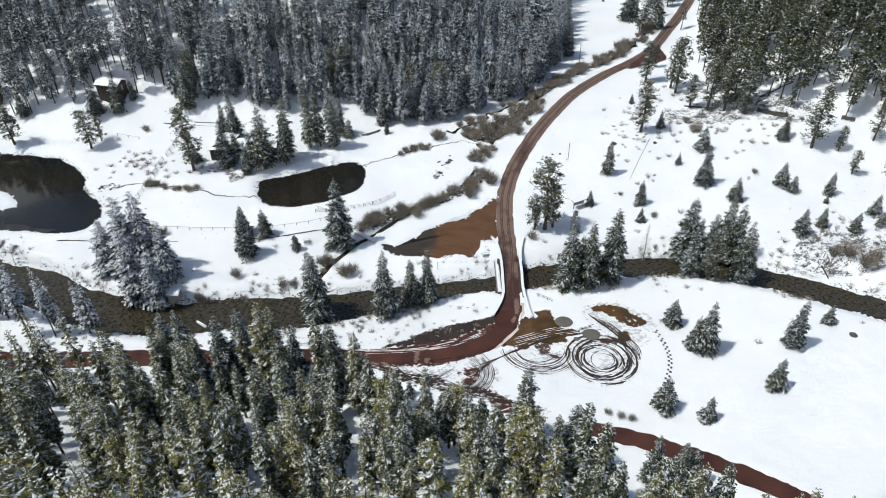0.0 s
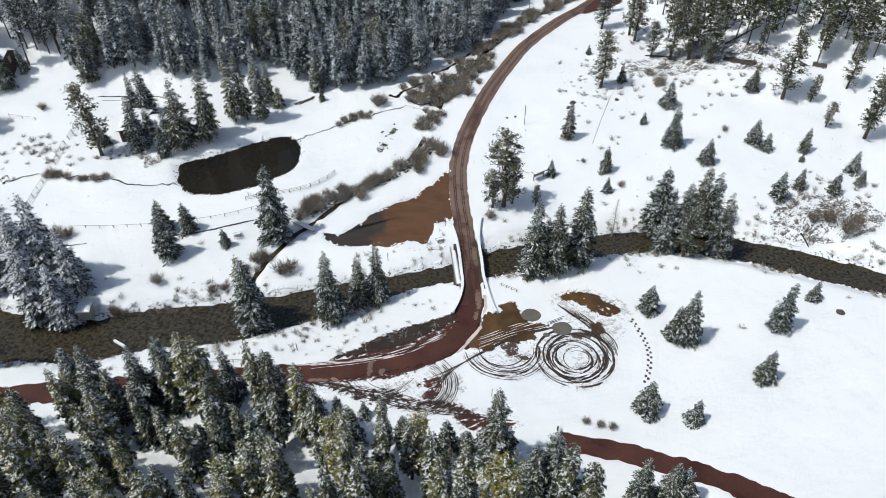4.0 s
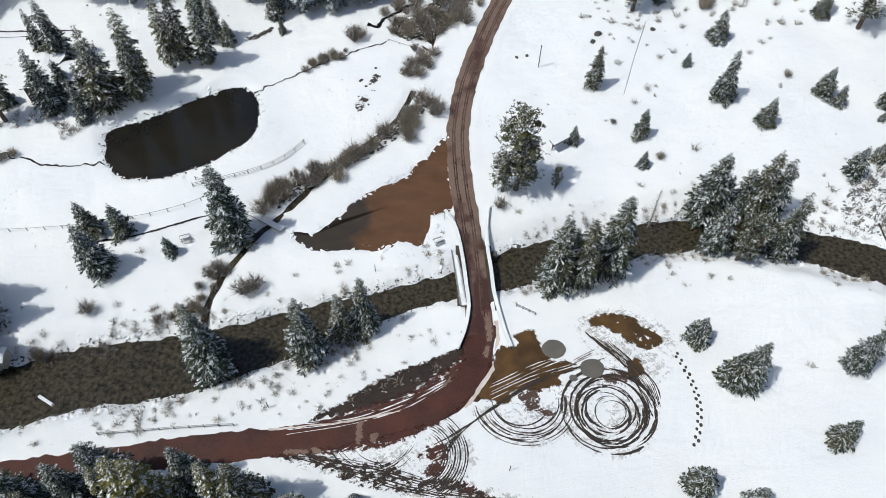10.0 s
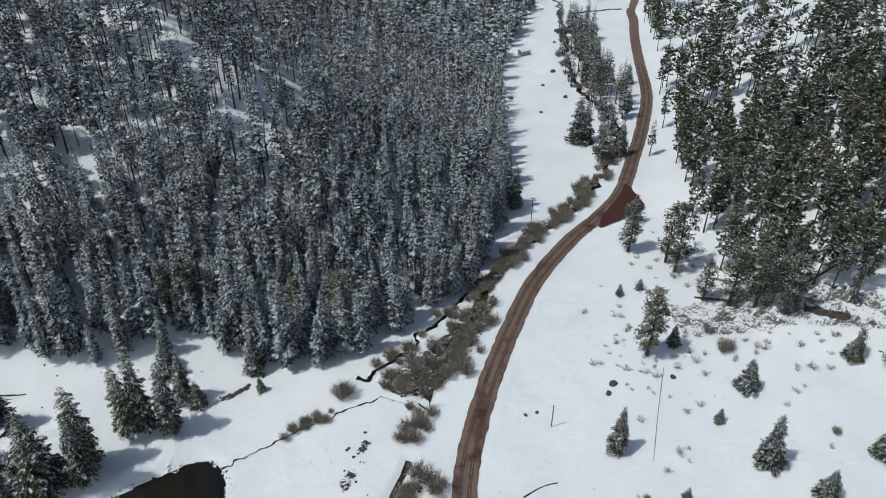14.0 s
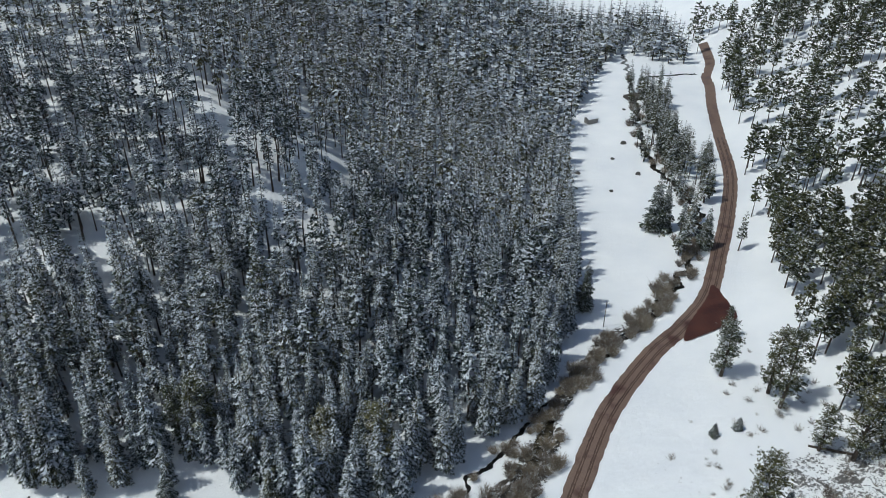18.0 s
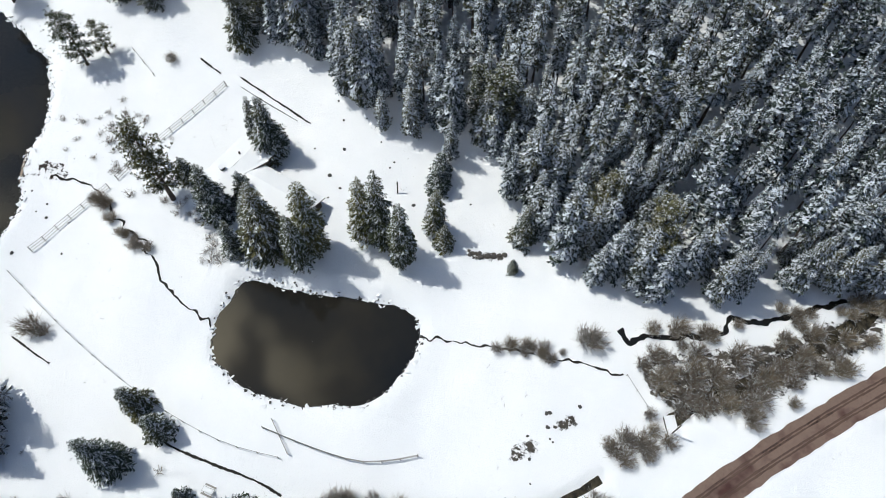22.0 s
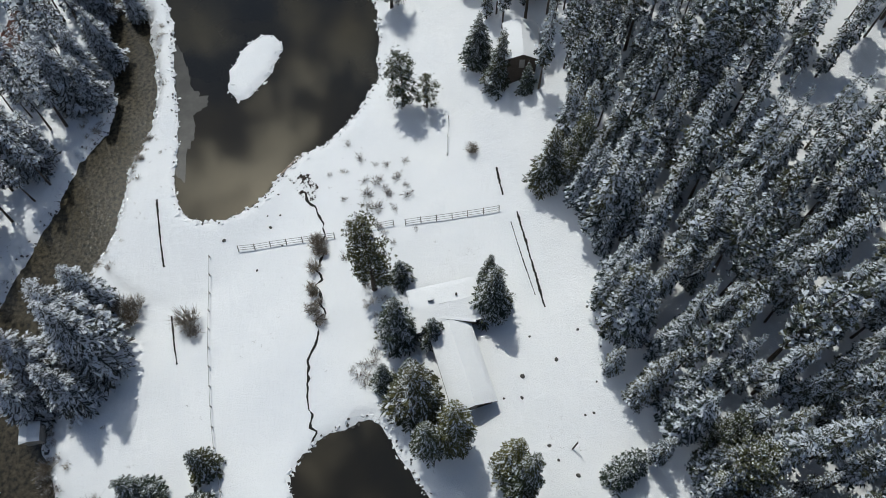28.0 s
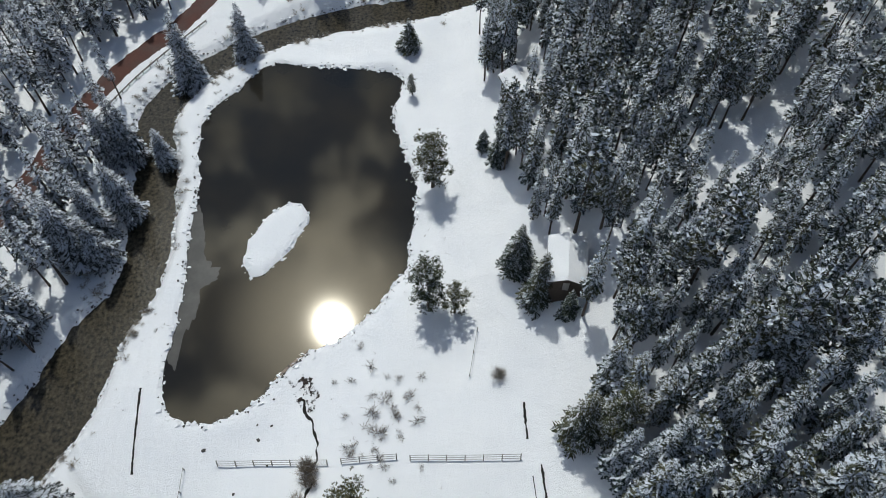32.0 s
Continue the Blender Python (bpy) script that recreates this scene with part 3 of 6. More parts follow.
# ---- roads ----
tagged(new("road", ribbon("road", road_n, 2.45, 0.10, ROADMIX, 9, 0.2)), "reddish brown dirt road with damp patches and tyre ruts", "road", kind="structure")
tagged(new("road_west", ribbon("road_west", road_w, 2.6 + 1.5 * np.exp(-(((road_w[:, 0] + 3) / 11) ** 2)), 0.07, MUD, 9, 0.4, seed=3)), "wet red mud road along the river", "road", kind="structure")
tagged(new("road_south", ribbon("road_south", road_s, 2.1, 0.09, MUD, 7, 0.4, seed=5)), "muddy brown track between snow banks", "road", kind="structure")


# ---- trees ----
def blade(v, f, a, b, w, up, blunt=False):
    """One flat spray of needles from a to b: pointed, or blunt with its full width at the outer end."""
    d = b - a
    e = np.cross(d, up)
    e = e * (w / (np.linalg.norm(e) + 1e-9))
    k = len(v)
    v.extend([a, b - e * 1.1 - d * 0.16, b + e * 0.9] if blunt else [a - e, b, a + e])
    f.append((k, k + 1, k + 2))


def spruce_shape(rng, whorls=18, arms=8, slim=0.16, bare=0.06, sides=2, taper=0.85, thick=0.13):
    """Crown of a conifer of height 1: whorls of drooping boughs, each a feather of sprays. Returns corners and triangles."""
    v, f = [], []
    for i in range(whorls):
        u = (i + rng.random() * 0.8) / whorls
        z = bare + (0.985 - bare) * u
        r = slim * ((1 - u) ** taper + 0.05) * (0.75 + 0.45 * rng.random())
        if u < 0.1:
            r *= 0.6 + 4 * u
        n = max(3, int(arms * (1 - 0.5 * u)))
        turn = rng.random() * 6.28
        for j in range(n):
            a = turn + j * 6.283 / n + rng.normal() * 0.22
            q = r * (0.55 + 0.6 * rng.random())
            out = np.array([math.cos(a), math.sin(a), 0])
            side = np.array([-out[1], out[0], 0])
            drop = q * (0.15 + 0.4 * rng.random()) * (1.15 - u)
            root = out * q * 0.12 + (0, 0, z)
            tip = out * q + (0, 0, z - drop)
            up = np.array([0, 0, 1.0]) + rng.normal(size=3) * 0.45
            blade(v, f, root, tip, q * thick, up, rng.random() < 0.45)
            for k in range(sides):
                t = (k + 0.6 + 0.3 * rng.random()) / (sides + 0.4)
                o = root + (tip - root) * t * 0.85
                for g in (-1, 1):
                    w = q * (0.5 if sides < 3 else 0.38) * (1.1 - 0.5 * t)
                    e = o + (out * 0.75 + side * g * 0.75) * w - np.array([0, 0, w * (0.1 + 0.4 * rng.random())])
                    blade(v, f, o, e, q * thick * 1.15, up + rng.normal(size=3) * 0.35, rng.random() < 0.85)
    return np.array(v), np.array(f)


def pine_shape(rng, puffs=46, blades=7, low=0.32, wide=0.2, size=0.034):
    """Crown of a pine of height 1: tufts of needles at the ends of limbs."""
    v, f = [], []
    for i in range(puffs):
        u = (i + rng.random()) / puffs
        z = low + (0.98 - low) * u
        full = math.sin(math.pi * (0.16 + 0.84 * u) ** 1.15) ** 0.7
        r = wide * full * (0.2 + 0.8 * math.sqrt(rng.random())) + 0.006
        a = i * 2.4 + rng.normal() * 0.6
        c = np.array([math.cos(a) * r, math.sin(a) * r, z + rng.normal() * 0.02])
        s = size * (0.7 + 0.7 * rng.random())
        for j in range(blades):
            d = rng.normal(size=3)
            d[2] = abs(d[2]) * 0.55 - 0.12
            d += np.array([math.cos(a), math.sin(a), 0]) * 0.35
            d *= s * 1.5 / np.linalg.norm(d)
            blade(v, f, c - d * 0.1, c + d, s * 0.42, rng.normal(size=3) + (0, 0, 1.2), rng.random() < 0.7)
    return np.array(v), np.array(f)


def lobed_pine(rng, lobes=46, wide=0.14):
    """A full pine crown of height 1: limbs that end in dense uneven clouds of needle tufts."""
    v, f = [], []
    for i in range(lobes):
        u = (i + rng.random() * 0.8) / lobes
        z = 0.16 + 0.77 * u
        a = i * 2.4 + rng.normal() * 0.5
        r = wide * math.sin(math.pi * (0.2 + 0.74 * u)) ** 0.7 * (0.2 + 0.85 * rng.random())
        mid = np.array([math.cos(a) * r, math.sin(a) * r, z])
        big = 0.75 + 0.5 * rng.random()
        k = len(v)
        v.extend(mid + np.array(e) * (0.5 + rng.random()) * 0.029 * big for e in ((1, 0, 0), (0, 1, 0), (-1, 0, 0), (0, -1, 0), (0, 0, 0.6), (0, 0, -0.6)))
        f.extend((k + p, k + (p + 1) % 4, k + 4) for p in range(4))
        f.extend((k + (p + 1) % 4, k + p, k + 5) for p in range(4))
        for j in range(25):
            c = mid + rng.normal(size=3) * (0.030, 0.030, 0.020) * big
            s = 0.0085 + 0.006 * rng.random()
            for k in range(6):
                d = rng.normal(size=3)
                d[2] = abs(d[2]) * 0.7 - 0.15
                d *= s * 1.4 / np.linalg.norm(d)
                blade(v, f, c - d * 0.1, c + d, s * 0.42, rng.normal(size=3) + (0, 0, 1.2), rng.random() < 0.65)
    return np.array(v), np.array(f)


def trunk_shape(rng, sides=5, radius=0.012, limbs=0, low=0.3, reach=0.15, lean=0.01):
    v, f = [], []
    levels = (-0.06, 0.0, 0.3, 0.65, 0.97)
    off = rng.normal(size=(len(levels), 2)) * lean
    off[:2] = 0
    for z, o in zip(levels, off):
        r = radius * (1.25 if z <= 0 else max(0.12, 1 - z))
        v += [(o[0] + r * math.cos(6.283 * j / sides), o[1] + r * math.sin(6.283 * j / sides), z) for j in range(sides)]
    for i in range(len(levels) - 1):
        for j in range(sides):
            a, b = i * sides + j, i * sides + (j + 1) % sides
            f += [(a, b, b + sides), (a, b + sides, a + sides)]
    for i in range(limbs):
        z = low + (0.9 - low) * (i + rng.random()) / limbs
        a = i * 2.4 + rng.normal() * 0.3
        q = reach * (0.6 + 0.5 * rng.random()) * (1.15 - z)
        k = len(v)
        t = radius * 0.28
        d = (math.cos(a), math.sin(a))
        v += [(-d[1] * t, d[0] * t, z), (d[1] * t, -d[0] * t, z), (0, 0, z - 2 * t), (d[0] * q, d[1] * q, z + q * 0.25)]
        f += [(k, k + 1, k + 3), (k + 1, k + 2, k + 3), (k + 2, k, k + 3)]
    return np.array(v), np.array(f)


def twig_shape(rng, stems=55, lean=0.75, fork=3, thick=1.0):
    """A bare bush of height about 1: thin stems that fan out and fork."""
    v, f = [], []

    def stick(a, b, t):
        e = np.cross(b - a, rng.normal(size=3))
        e *= t / (np.linalg.norm(e) + 1e-9)
        k = len(v)
        v.extend([a - e, a + e, b])
        f.append((k, k + 1, k + 2))

    for i in range(stems):
        a = rng.random() * 6.283
        s = lean * math.sqrt(rng.random())
        root = np.array([math.cos(a), math.sin(a), 0]) * 0.22 * s
        top = np.array([math.cos(a) * s, math.sin(a) * s, 0.65 + 0.4 * rng.random() - 0.35 * s]) * (0.7 + 0.4 * rng.random())
        mid = root + (top - root) * 0.55 + rng.normal(size=3) * 0.03
        stick(root, mid + (top - root) * 0.1, 0.014 * thick)
        for j in range(fork):
            stick(mid, top + rng.normal(size=3) * 0.12, 0.009 * thick)
    return np.array(v), np.array(f)


def part(name, shape, mat, parent, label=""):
    ob = new(name, shape if isinstance(shape, bpy.types.Mesh) else mesh_of(name, shape[0], shape[1], [mat]))
    ob.parent = parent
    if label:
        ob["label"] = label
    return ob


def joined(name, protos, places, mats):
    """One mesh of many trees: protos are (corners, triangles, material index) lists, places rows of x, y, z, height, width, turn, proto."""
    V, F, M, k = [], [], [], 0
    places = np.asarray(places)
    for p, pieces in enumerate(protos):
        rows = places[places[:, 6] == p]
        if not len(rows):
            continue
        for v, f, m in pieces:
            c, s = np.cos(rows[:, 5])[:, None], np.sin(rows[:, 5])[:, None]
            w, h = rows[:, 4][:, None], rows[:, 3][:, None]
            x = (v[:, 0] * c - v[:, 1] * s) * w + rows[:, 0][:, None]
            y = (v[:, 0] * s + v[:, 1] * c) * w + rows[:, 1][:, None]
            z = v[:, 2] * h + rows[:, 2][:, None]
            V.append(np.stack([x, y, z], -1).reshape(-1, 3))
            F.append((f[None] + (np.arange(len(rows)) * len(v))[:, None, None] + k).reshape(-1, 3))
            M.append(np.full(len(rows) * len(f), m))
            k += len(rows) * len(v)
    return mesh_of(name, np.concatenate(V), np.concatenate(F), mats, np.concatenate(M))


rng = np.random.default_rng(7)
far_protos = [[(*spruce_shape(rng, 19, 9, 0.088, 0.34, 1, 0.42, 0.15), 0), (*trunk_shape(rng, 4, 0.0105, 5, 0.08, 0.06), 1)] for _ in range(4)]
far_protos += [[(*spruce_shape(rng, 22, 10, 0.110, 0.12, 1, 0.65, 0.14), 0), (*trunk_shape(rng, 3, 0.011), 1)] for _ in range(3)]
far_protos += [[(*spruce_shape(rng, 14, 9, 0.085, 0.50, 1, 0.45, 0.15), 0), (*trunk_shape(rng, 4, 0.0095), 1)] for _ in range(2)]
far_protos += [[(*pine_shape(rng, 60, 7, 0.36, 0.11, 0.030), 0), (*trunk_shape(rng, 4, 0.010), 1)] for _ in range(2)]
near_protos = [[(*spruce_shape(rng, 23, 9, 0.092, 0.28, 2, 0.42, 0.105), 0), (*trunk_shape(rng, 5, 0.0105, 6, 0.06, 0.06), 1)] for _ in range(5)]
near_protos += [[(*spruce_shape(rng, 25, 10, 0.112, 0.10, 2, 0.6, 0.10), 0), (*trunk_shape(rng, 4, 0.011), 1)] for _ in range(3)]
near_protos += [[(*pine_shape(rng, 110, 7, 0.34, 0.11, 0.024), 0), (*trunk_shape(rng, 5, 0.011), 1)] for _ in range(2)]
mid_protos = [[(*spruce_shape(rng, 16, 8, 0.100, 0.26, 0, 0.5, 0.25), 0), (*trunk_shape(rng, 3, 0.0095), 1)] for _ in range(6)]
slight_protos = [[(*spruce_shape(rng, 12, 7, 0.15, 0.14, 0, 0.8, 0.36), 0), (*trunk_shape(rng, 3, 0.011), 1)] for _ in range(5)]
pine_protos = [[(*pine_shape(rng, 90, 7, 0.30, 0.15, 0.036), 0), (*trunk_shape(rng, 3, 0.014), 1)] for _ in range(4)]
far_pine_protos = [[(*pine_shape(rng, 24, 5, 0.36, 0.12, 0.062), 0), (*trunk_shape(rng, 3, 0.014), 1)] for _ in range(3)]


def scatter(x0, x1, y0, y1, gap, seed):
    r = np.random.default_rng(seed)
    gx, gy = np.meshgrid(np.arange(x0, x1, gap), np.arange(y0, y1, gap))
    x = gx.ravel() + r.uniform(-0.45, 0.45, gx.size) * gap
    y = gy.ravel() + r.uniform(-0.45, 0.45, gx.size) * gap
    return x, y, r


# ---- forests ----
WOOD_EDGE = [(-330, 60), (-250, 62), (-205, 61), (-178, 63), (-167, 65), (-146, 71), (-130, 76), (-109, 78), (-90, 79.5), (-78, 79), (-69, 80), (-62, 81), (-57, 85.5), (-48, 83), (-40, 81), (-31, 80.5), (-22, 83), (-15, 88.5), (-5, 98.5), (6, 109), (15.5, 126), (21, 150), (24, 194), (27, 250), (36, 304), (48, 350), (62, 398), (75, 420), (84, 413), (94, 400), (106, 396), (112, 420), (108, 700)]
CLEARINGS = [(-177.5, 65.5, 5.5), (-183, 65, 4.5), (-141, 71, 5.0), (-137.5, 75.3, 6.5), (-180.5, 70, 6.5), (-52, 139, 6), (-47, 161, 7), (-71, 159, 7), (-107, 111, 5), (-128, 118, 7), (-90, 122, 5), (-150, 100, 6)]


def forest(name, label, places, protos, mats):
    return tagged(new(name, joined(name, protos, places, mats)), label, "forest", kind="stuff")


def rows_of(x, y, r, tall, wide, kinds):
    h = r.uniform(*tall, len(x)) * (0.85 + 0.3 * r.random(len(x)))
    full = 1 - 0.06 * np.clip((-85 - x) / 40, 0, 1) * (y > 40)
    return np.column_stack([x, y, base(x, y) - 0.1, h, h * wide * full * r.uniform(0.8, 1.15, len(x)), r.uniform(0, 6.28, len(x)), r.integers(0, kinds, len(x))])


def cleared(x, y):
    ok = np.ones(len(x), bool)
    for cx, cy, cr in CLEARINGS:
        ok &= np.hypot(x - cx, y - cy) > cr
    return ok


x, y, r = scatter(-290, 60, 55, 260, 3.75, 11)
d = signed(WOOD_EDGE, x, y)
ok = (d > 0.8) & cleared(x, y) & ((wobble(x, y, 11, 2) + 0.6 * wobble(x, y, 4.3, 5) < 0.9) | ((d < 26) & (x > -125)))
ok &= (x > -105) | (r.random(len(x)) > 0.08)
x, y, d = x[ok], y[ok], d[ok]
front = (d < 8.5) & (x > -118) & (x < 27) & (y < 200)
front_rows = rows_of(x[front], y[front], r, (13, 22), 1.0, 6)
high = ~front & ((y > 165) | (x < -215))
close = ~front & ~high
edge = close & (d < 42) & (x < -25) & (x > -205)
close &= ~edge
forest("forest_margin", "tall snowy conifers along the foot of the slope", rows_of(x[edge], y[edge], r, (15, 23), 1.0, len(near_protos)), near_protos, [FOREST, BARK])
forest("north_forest", "dense snowy conifer forest on the slope", rows_of(x[close], y[close], r, (15, 23), 1.0, len(far_protos)), far_protos, [FOREST, BARK])
forest("upper_forest", "dense snowy conifer forest higher on the slope", rows_of(x[high], y[high], r, (15, 23), 1.0, 6), mid_protos, [FOREST, BARK])
x, y, r = scatter(-230, 130, 260, 500, 6.8, 12)
ok = (signed(WOOD_EDGE, x, y) > 1) & (near(road_n, x, y)[0] > 5)
forest("far_forest", "distant conifer forest on the hill", rows_of(x[ok], y[ok], r, (15, 22), 1.5, 5), slight_protos, [FOREST, BARK])
x, y, r = scatter(-160, 115, -104, -29, 6.0, 13)
d = signed(SOUTH, x, y)
ok = ((d > 9) | ((x < -4) & (x > -130) & (d > np.where(x > -30, -4, -14)) & (near(road_w, x, y)[0] > 6.5))) & (wobble(x, y, 9, 3) < 0.62) & (near(road_s, x, y)[0] > 7) & (y < 0)
x, y = x[ok], y[ok]
hero = (x > -75) & (x < 50) & (y > -82)
slope_rows = rows_of(x[hero], y[hero], r, (17, 25), 1.0, 6)
forest("south_forest", "tall snowy conifers on the near slope", rows_of(x[~hero], y[~hero], r, (18, 26), 1.1, 7), far_protos, [SUNNY, BARK])
x, y, r = scatter(-260, -85, -80, -10, 5.0, 17)
ok = (near(road_w, x, y)[0] > 6) & (near(river, x, y, river[:, 2])[0] > 8.0) & (signed(SOUTH, x, y) < 9) & (wobble(x, y, 8, 6) < 0.7) & (signed([(-78, -17), (-119, -9), (-142, -2), (-184, -9.5), (-206, 2), (-229, 51)], x, y) > 0)
forest("riverside_wood", "snowy conifers between the road and the river", rows_of(x[ok], y[ok], r, (16, 24), 1.1, 7), far_protos, [FROST, BARK])
x, y, r = scatter(50, 225, 20, 460, 5.4, 14)
d = signed(EAST, x, y)
ok = (d > np.where(y > 205, 3, 9)) & (wobble(x, y, 10, 4) < np.where((y > 180) & (x > 90), -0.02, 0.22 + d / 45)) & (near(road_n, x, y)[0] > 5) & (signed([(60, 78), (82, 97), (110, 84), (420, 60)], x, y) > 2)
x, y = x[ok], y[ok]
ok = (y < 190) & (x < 150)
forest("east_pine_wood", "open pine wood on the sunny hillside", rows_of(x[ok], y[ok], r, (12, 19), 1.0, 4), pine_protos, [PINE, BARK])
forest("far_pine_wood", "distant pine wood higher on the hillside", rows_of(x[~ok], y[~ok], r, (12, 19), 1.0, 3), far_pine_protos, [PINE, BARK])
x, y, r = scatter(-330, -205, -110, 60, 6.5, 19)
ok = (near(road_w, x, y)[0] > 5) & (near(river, x, y, river[:, 2])[0] > 8) & (x < -225 + 12 * wobble(x, y, 15, 1)) & (signed(SOUTH, x, y) < 9)
forest("west_forest", "snowy conifers beyond the river bend", rows_of(x[ok], y[ok], r, (16, 24), 1.1, 5), slight_protos, [FROST, BARK])
x, y, r = scatter(50, 100, 180, 350, 4.4, 23)
ok = (near(creek_f, x, y)[0] < 13 + 3 * wobble(x, y, 12, 2)) & (near(creek_f, x, y)[0] > 2) & (near(road_n, x, y)[0] > 5) & (signed(CREEK_FAR[5:], x, y) < 4)
forest("creekside_wood", "line of snowy conifers along the far creek", rows_of(x[ok], y[ok], r, (12, 19), 1.35, 7), far_protos, [SPRUCE, BARK])

# ---- trees that can be told apart: x, y, height ----
SPRUCE_SOUTH = [(-51.6, -32.5, 19.8), (-55.1, -35.6, 19.8), (-40.7, -31.2, 15.5), (-42, -33.5, 8.8), (-30.8, -35.9, 21.5), (-23.3, -37.4, 14.2), (-18.3, -38.1, 11.5), (-14.4, -34.5, 4.8), (-6.2, -40, 9), (1.9, -41.2, 9.8), (5.4, -41.5, 7.2), (11.8, -41.1, 10), (-62.5, -37.7, 22.2), (-62.2, -41.3, 14.5), (-53.7, -41.6, 11.2), (-44.2, -41.7, 6.8), (-38.1, -40.1, 11.2), (-15.2, -40.8, 11.8), (-66.9, -36.4, 19.5), (65.2, -23.9, 9.2), (40.6, -31.5, 10), (49.4, -33.8, 7.2), (10.6, -44.7, 23), (20.1, -49, 19.8), (17.2, -51, 17.5), (36.2, -50.2, 14.2), (40.9, -50.4, 13), (43.1, -50.2, 10.8)]
SPRUCE_BRIDGE = [(-42.8, 16.7, 22.5), (-66.4, 8.2, 15.2), (-64.4, 16.5, 9.5), (-70.4, 16.6, 10.2), (-54.2, 12.3, 6), (-41.5, -11.4, 22), (-24.7, -8.5, 20.5), (-19.1, -4.3, 15.5), (-15, -2.8, 18), (27.3, 42.1, 5.5), (33.2, 58.5, 12.2), (-40.4, 74.8, 4.5), (-42.7, 80.3, 12.8), (-43.4, -8.5, 21.2)]
SPRUCE_MEADOW = [(41.9, 43.9, 8.8), (41.5, 35.7, 5.2), (61.6, 54.1, 14), (55.4, 64.5, 4.2), (84.3, 55.1, 8.5), (87.1, 52.2, 6), (97.3, 52, 8.2), (95.3, 47.6, 3), (99.5, 34.9, 7), (107.3, 43.5, 7), (107.4, 38.2, 5.2), (91.2, 36.7, 6.8), (84.6, 32.7, 9), (52.8, 15.9, 16.5), (65.5, 14.8, 19.8), (68.1, 19, 14.2), (45.8, -4.5, 8.2), (52, -13.3, 15.2), (49.7, -12.4, 10.2), (72.1, -10.2, 14), (82.7, -1.2, 6), (52.3, 87, 6.5), (63.9, 72.5, 9), (90.1, 80.2, 7.2)]
SPRUCE_FAR = [(44.4, 106.9, 4), (49.9, 108.8, 4), (50.2, 200.3, 21), (53.1, 200.1, 17.8), (68, 248.2, 18.2), (67.7, 264.8, 20.5), (62.7, 187.7, 14.8), (82.7, 260, 9.5), (22.4, 153.1, 16)]
SPRUCE_WEST = [(-93.3, 63.6, 14), (-97.9, 49.4, 7.2), (-86.9, 47.9, 17.2), (-79.3, 44.9, 11.8), (-79.1, 49.3, 12.2), (-75.3, 49.7, 21.5), (-172.9, -3.8, 12.5), (-174.1, -11, 20.8), (-172.2, -14.1, 15.8), (-171.9, -24.2, 15.5), (-158.6, -7.6, 18), (-152.2, -10.4, 17.5), (-147.1, -13.5, 20), (-197.1, -3.4, 22), (-204.2, 8.5, 16.5), (-152.4, -25.7, 12.2), (-146.7, -8.7, 15), (-132.4, -19.7, 22.5), (-100.2, -3.4, 17.5), (-88.9, -10.8, 23.2), (-83, -11.7, 18.8), (-166.6, 65.7, 11.8), (-171.2, 63, 6), (-205.4, 46.4, 9), (-134.1, 70.9, 15.8), (-140.8, 68.2, 13.8), (-130.5, 75.9, 8), (-111.1, 76.3, 16.2)]
SPRUCE_WEST_MORE = [(-90.1, 63.7, 16.5), (-89.9, -1.5, 25.8), (-93.2, -2.6, 24.8), (-83.4, -4.0, 19.0)]
SPRUCE_POND = [(-68.4, 50.9, 19.5), (-68.8, 54.7, 22.2), (-63.4, 61.7, 19.5), (-60.3, 63.1, 22.5), (-55.8, 63.3, 19.5), (-52.4, 70.5, 7.5), (-61.8, 80.3, 8.2), (-55.8, 71.6, 13.8), (-60.8, 78.1, 8.5)]
SPRUCE_ADDED = [(20.5, 7.0, 22.5), (25.6, 7.6, 21.5), (23.4, 9.4, 16.0), (31.4, 10.6, 23.6), (52.9, 25.0, 20.5), (55.8, 25.0, 14), (62.6, 25, 21.0), (65.4, 24.4, 19.5), (59.6, 25.5, 15), (69.4, 46.5, 8.2), (-85.9, 53.6, 9.4)]
SPRUCES = SPRUCE_ADDED + SPRUCE_SOUTH + SPRUCE_BRIDGE + SPRUCE_MEADOW + SPRUCE_FAR + SPRUCE_WEST + SPRUCE_WEST_MORE + SPRUCE_POND
PINE_BRIDGE = [(14.2, 29.4, 24.0), (11.3, 28.8, 12.5), (16.4, 30.6, 15.0), (22.4, 29.6, 7.4)]
PINE_MEADOW = [(57, 12.8, 16.2), (45.5, 84, 19.8)] + [(98.2, 76.0, 22.0), (116.0, 58.2, 22.5), (90.7, 80.5, 8.1), (116.3, 77.0, 16.0), (107.0, 63.3, 8.9), (124.7, 70.3, 20.5), (105.6, 73.9, 9.3)]
PINE_FAR = [(60.9, 115.6, 22.8), (59.9, 120.4, 19.5), (64.1, 102.8, 13), (69.5, 99.9, 19.8), (74.7, 97.5, 18.8), (80.4, 93.6, 17.8), (51.3, 126.6, 17), (56.4, 141.6, 10.2), (78.7, 119.2, 7), (86.6, 114.6, 10.2), (94.5, 93.3, 9.5), (78.7, 138.5, 13), (84.5, 140.3, 9.8), (89.7, 130.3, 12.2)]
PINE_WEST = [(-96.8, 44.6, 23.5), (-189.8, 47.7, 6.2)]
PINE_SOUTH = [(10.7, -62.6, 26), (-23.5, -75.9, 18.2), (-47.7, -80.5, 18.5)]
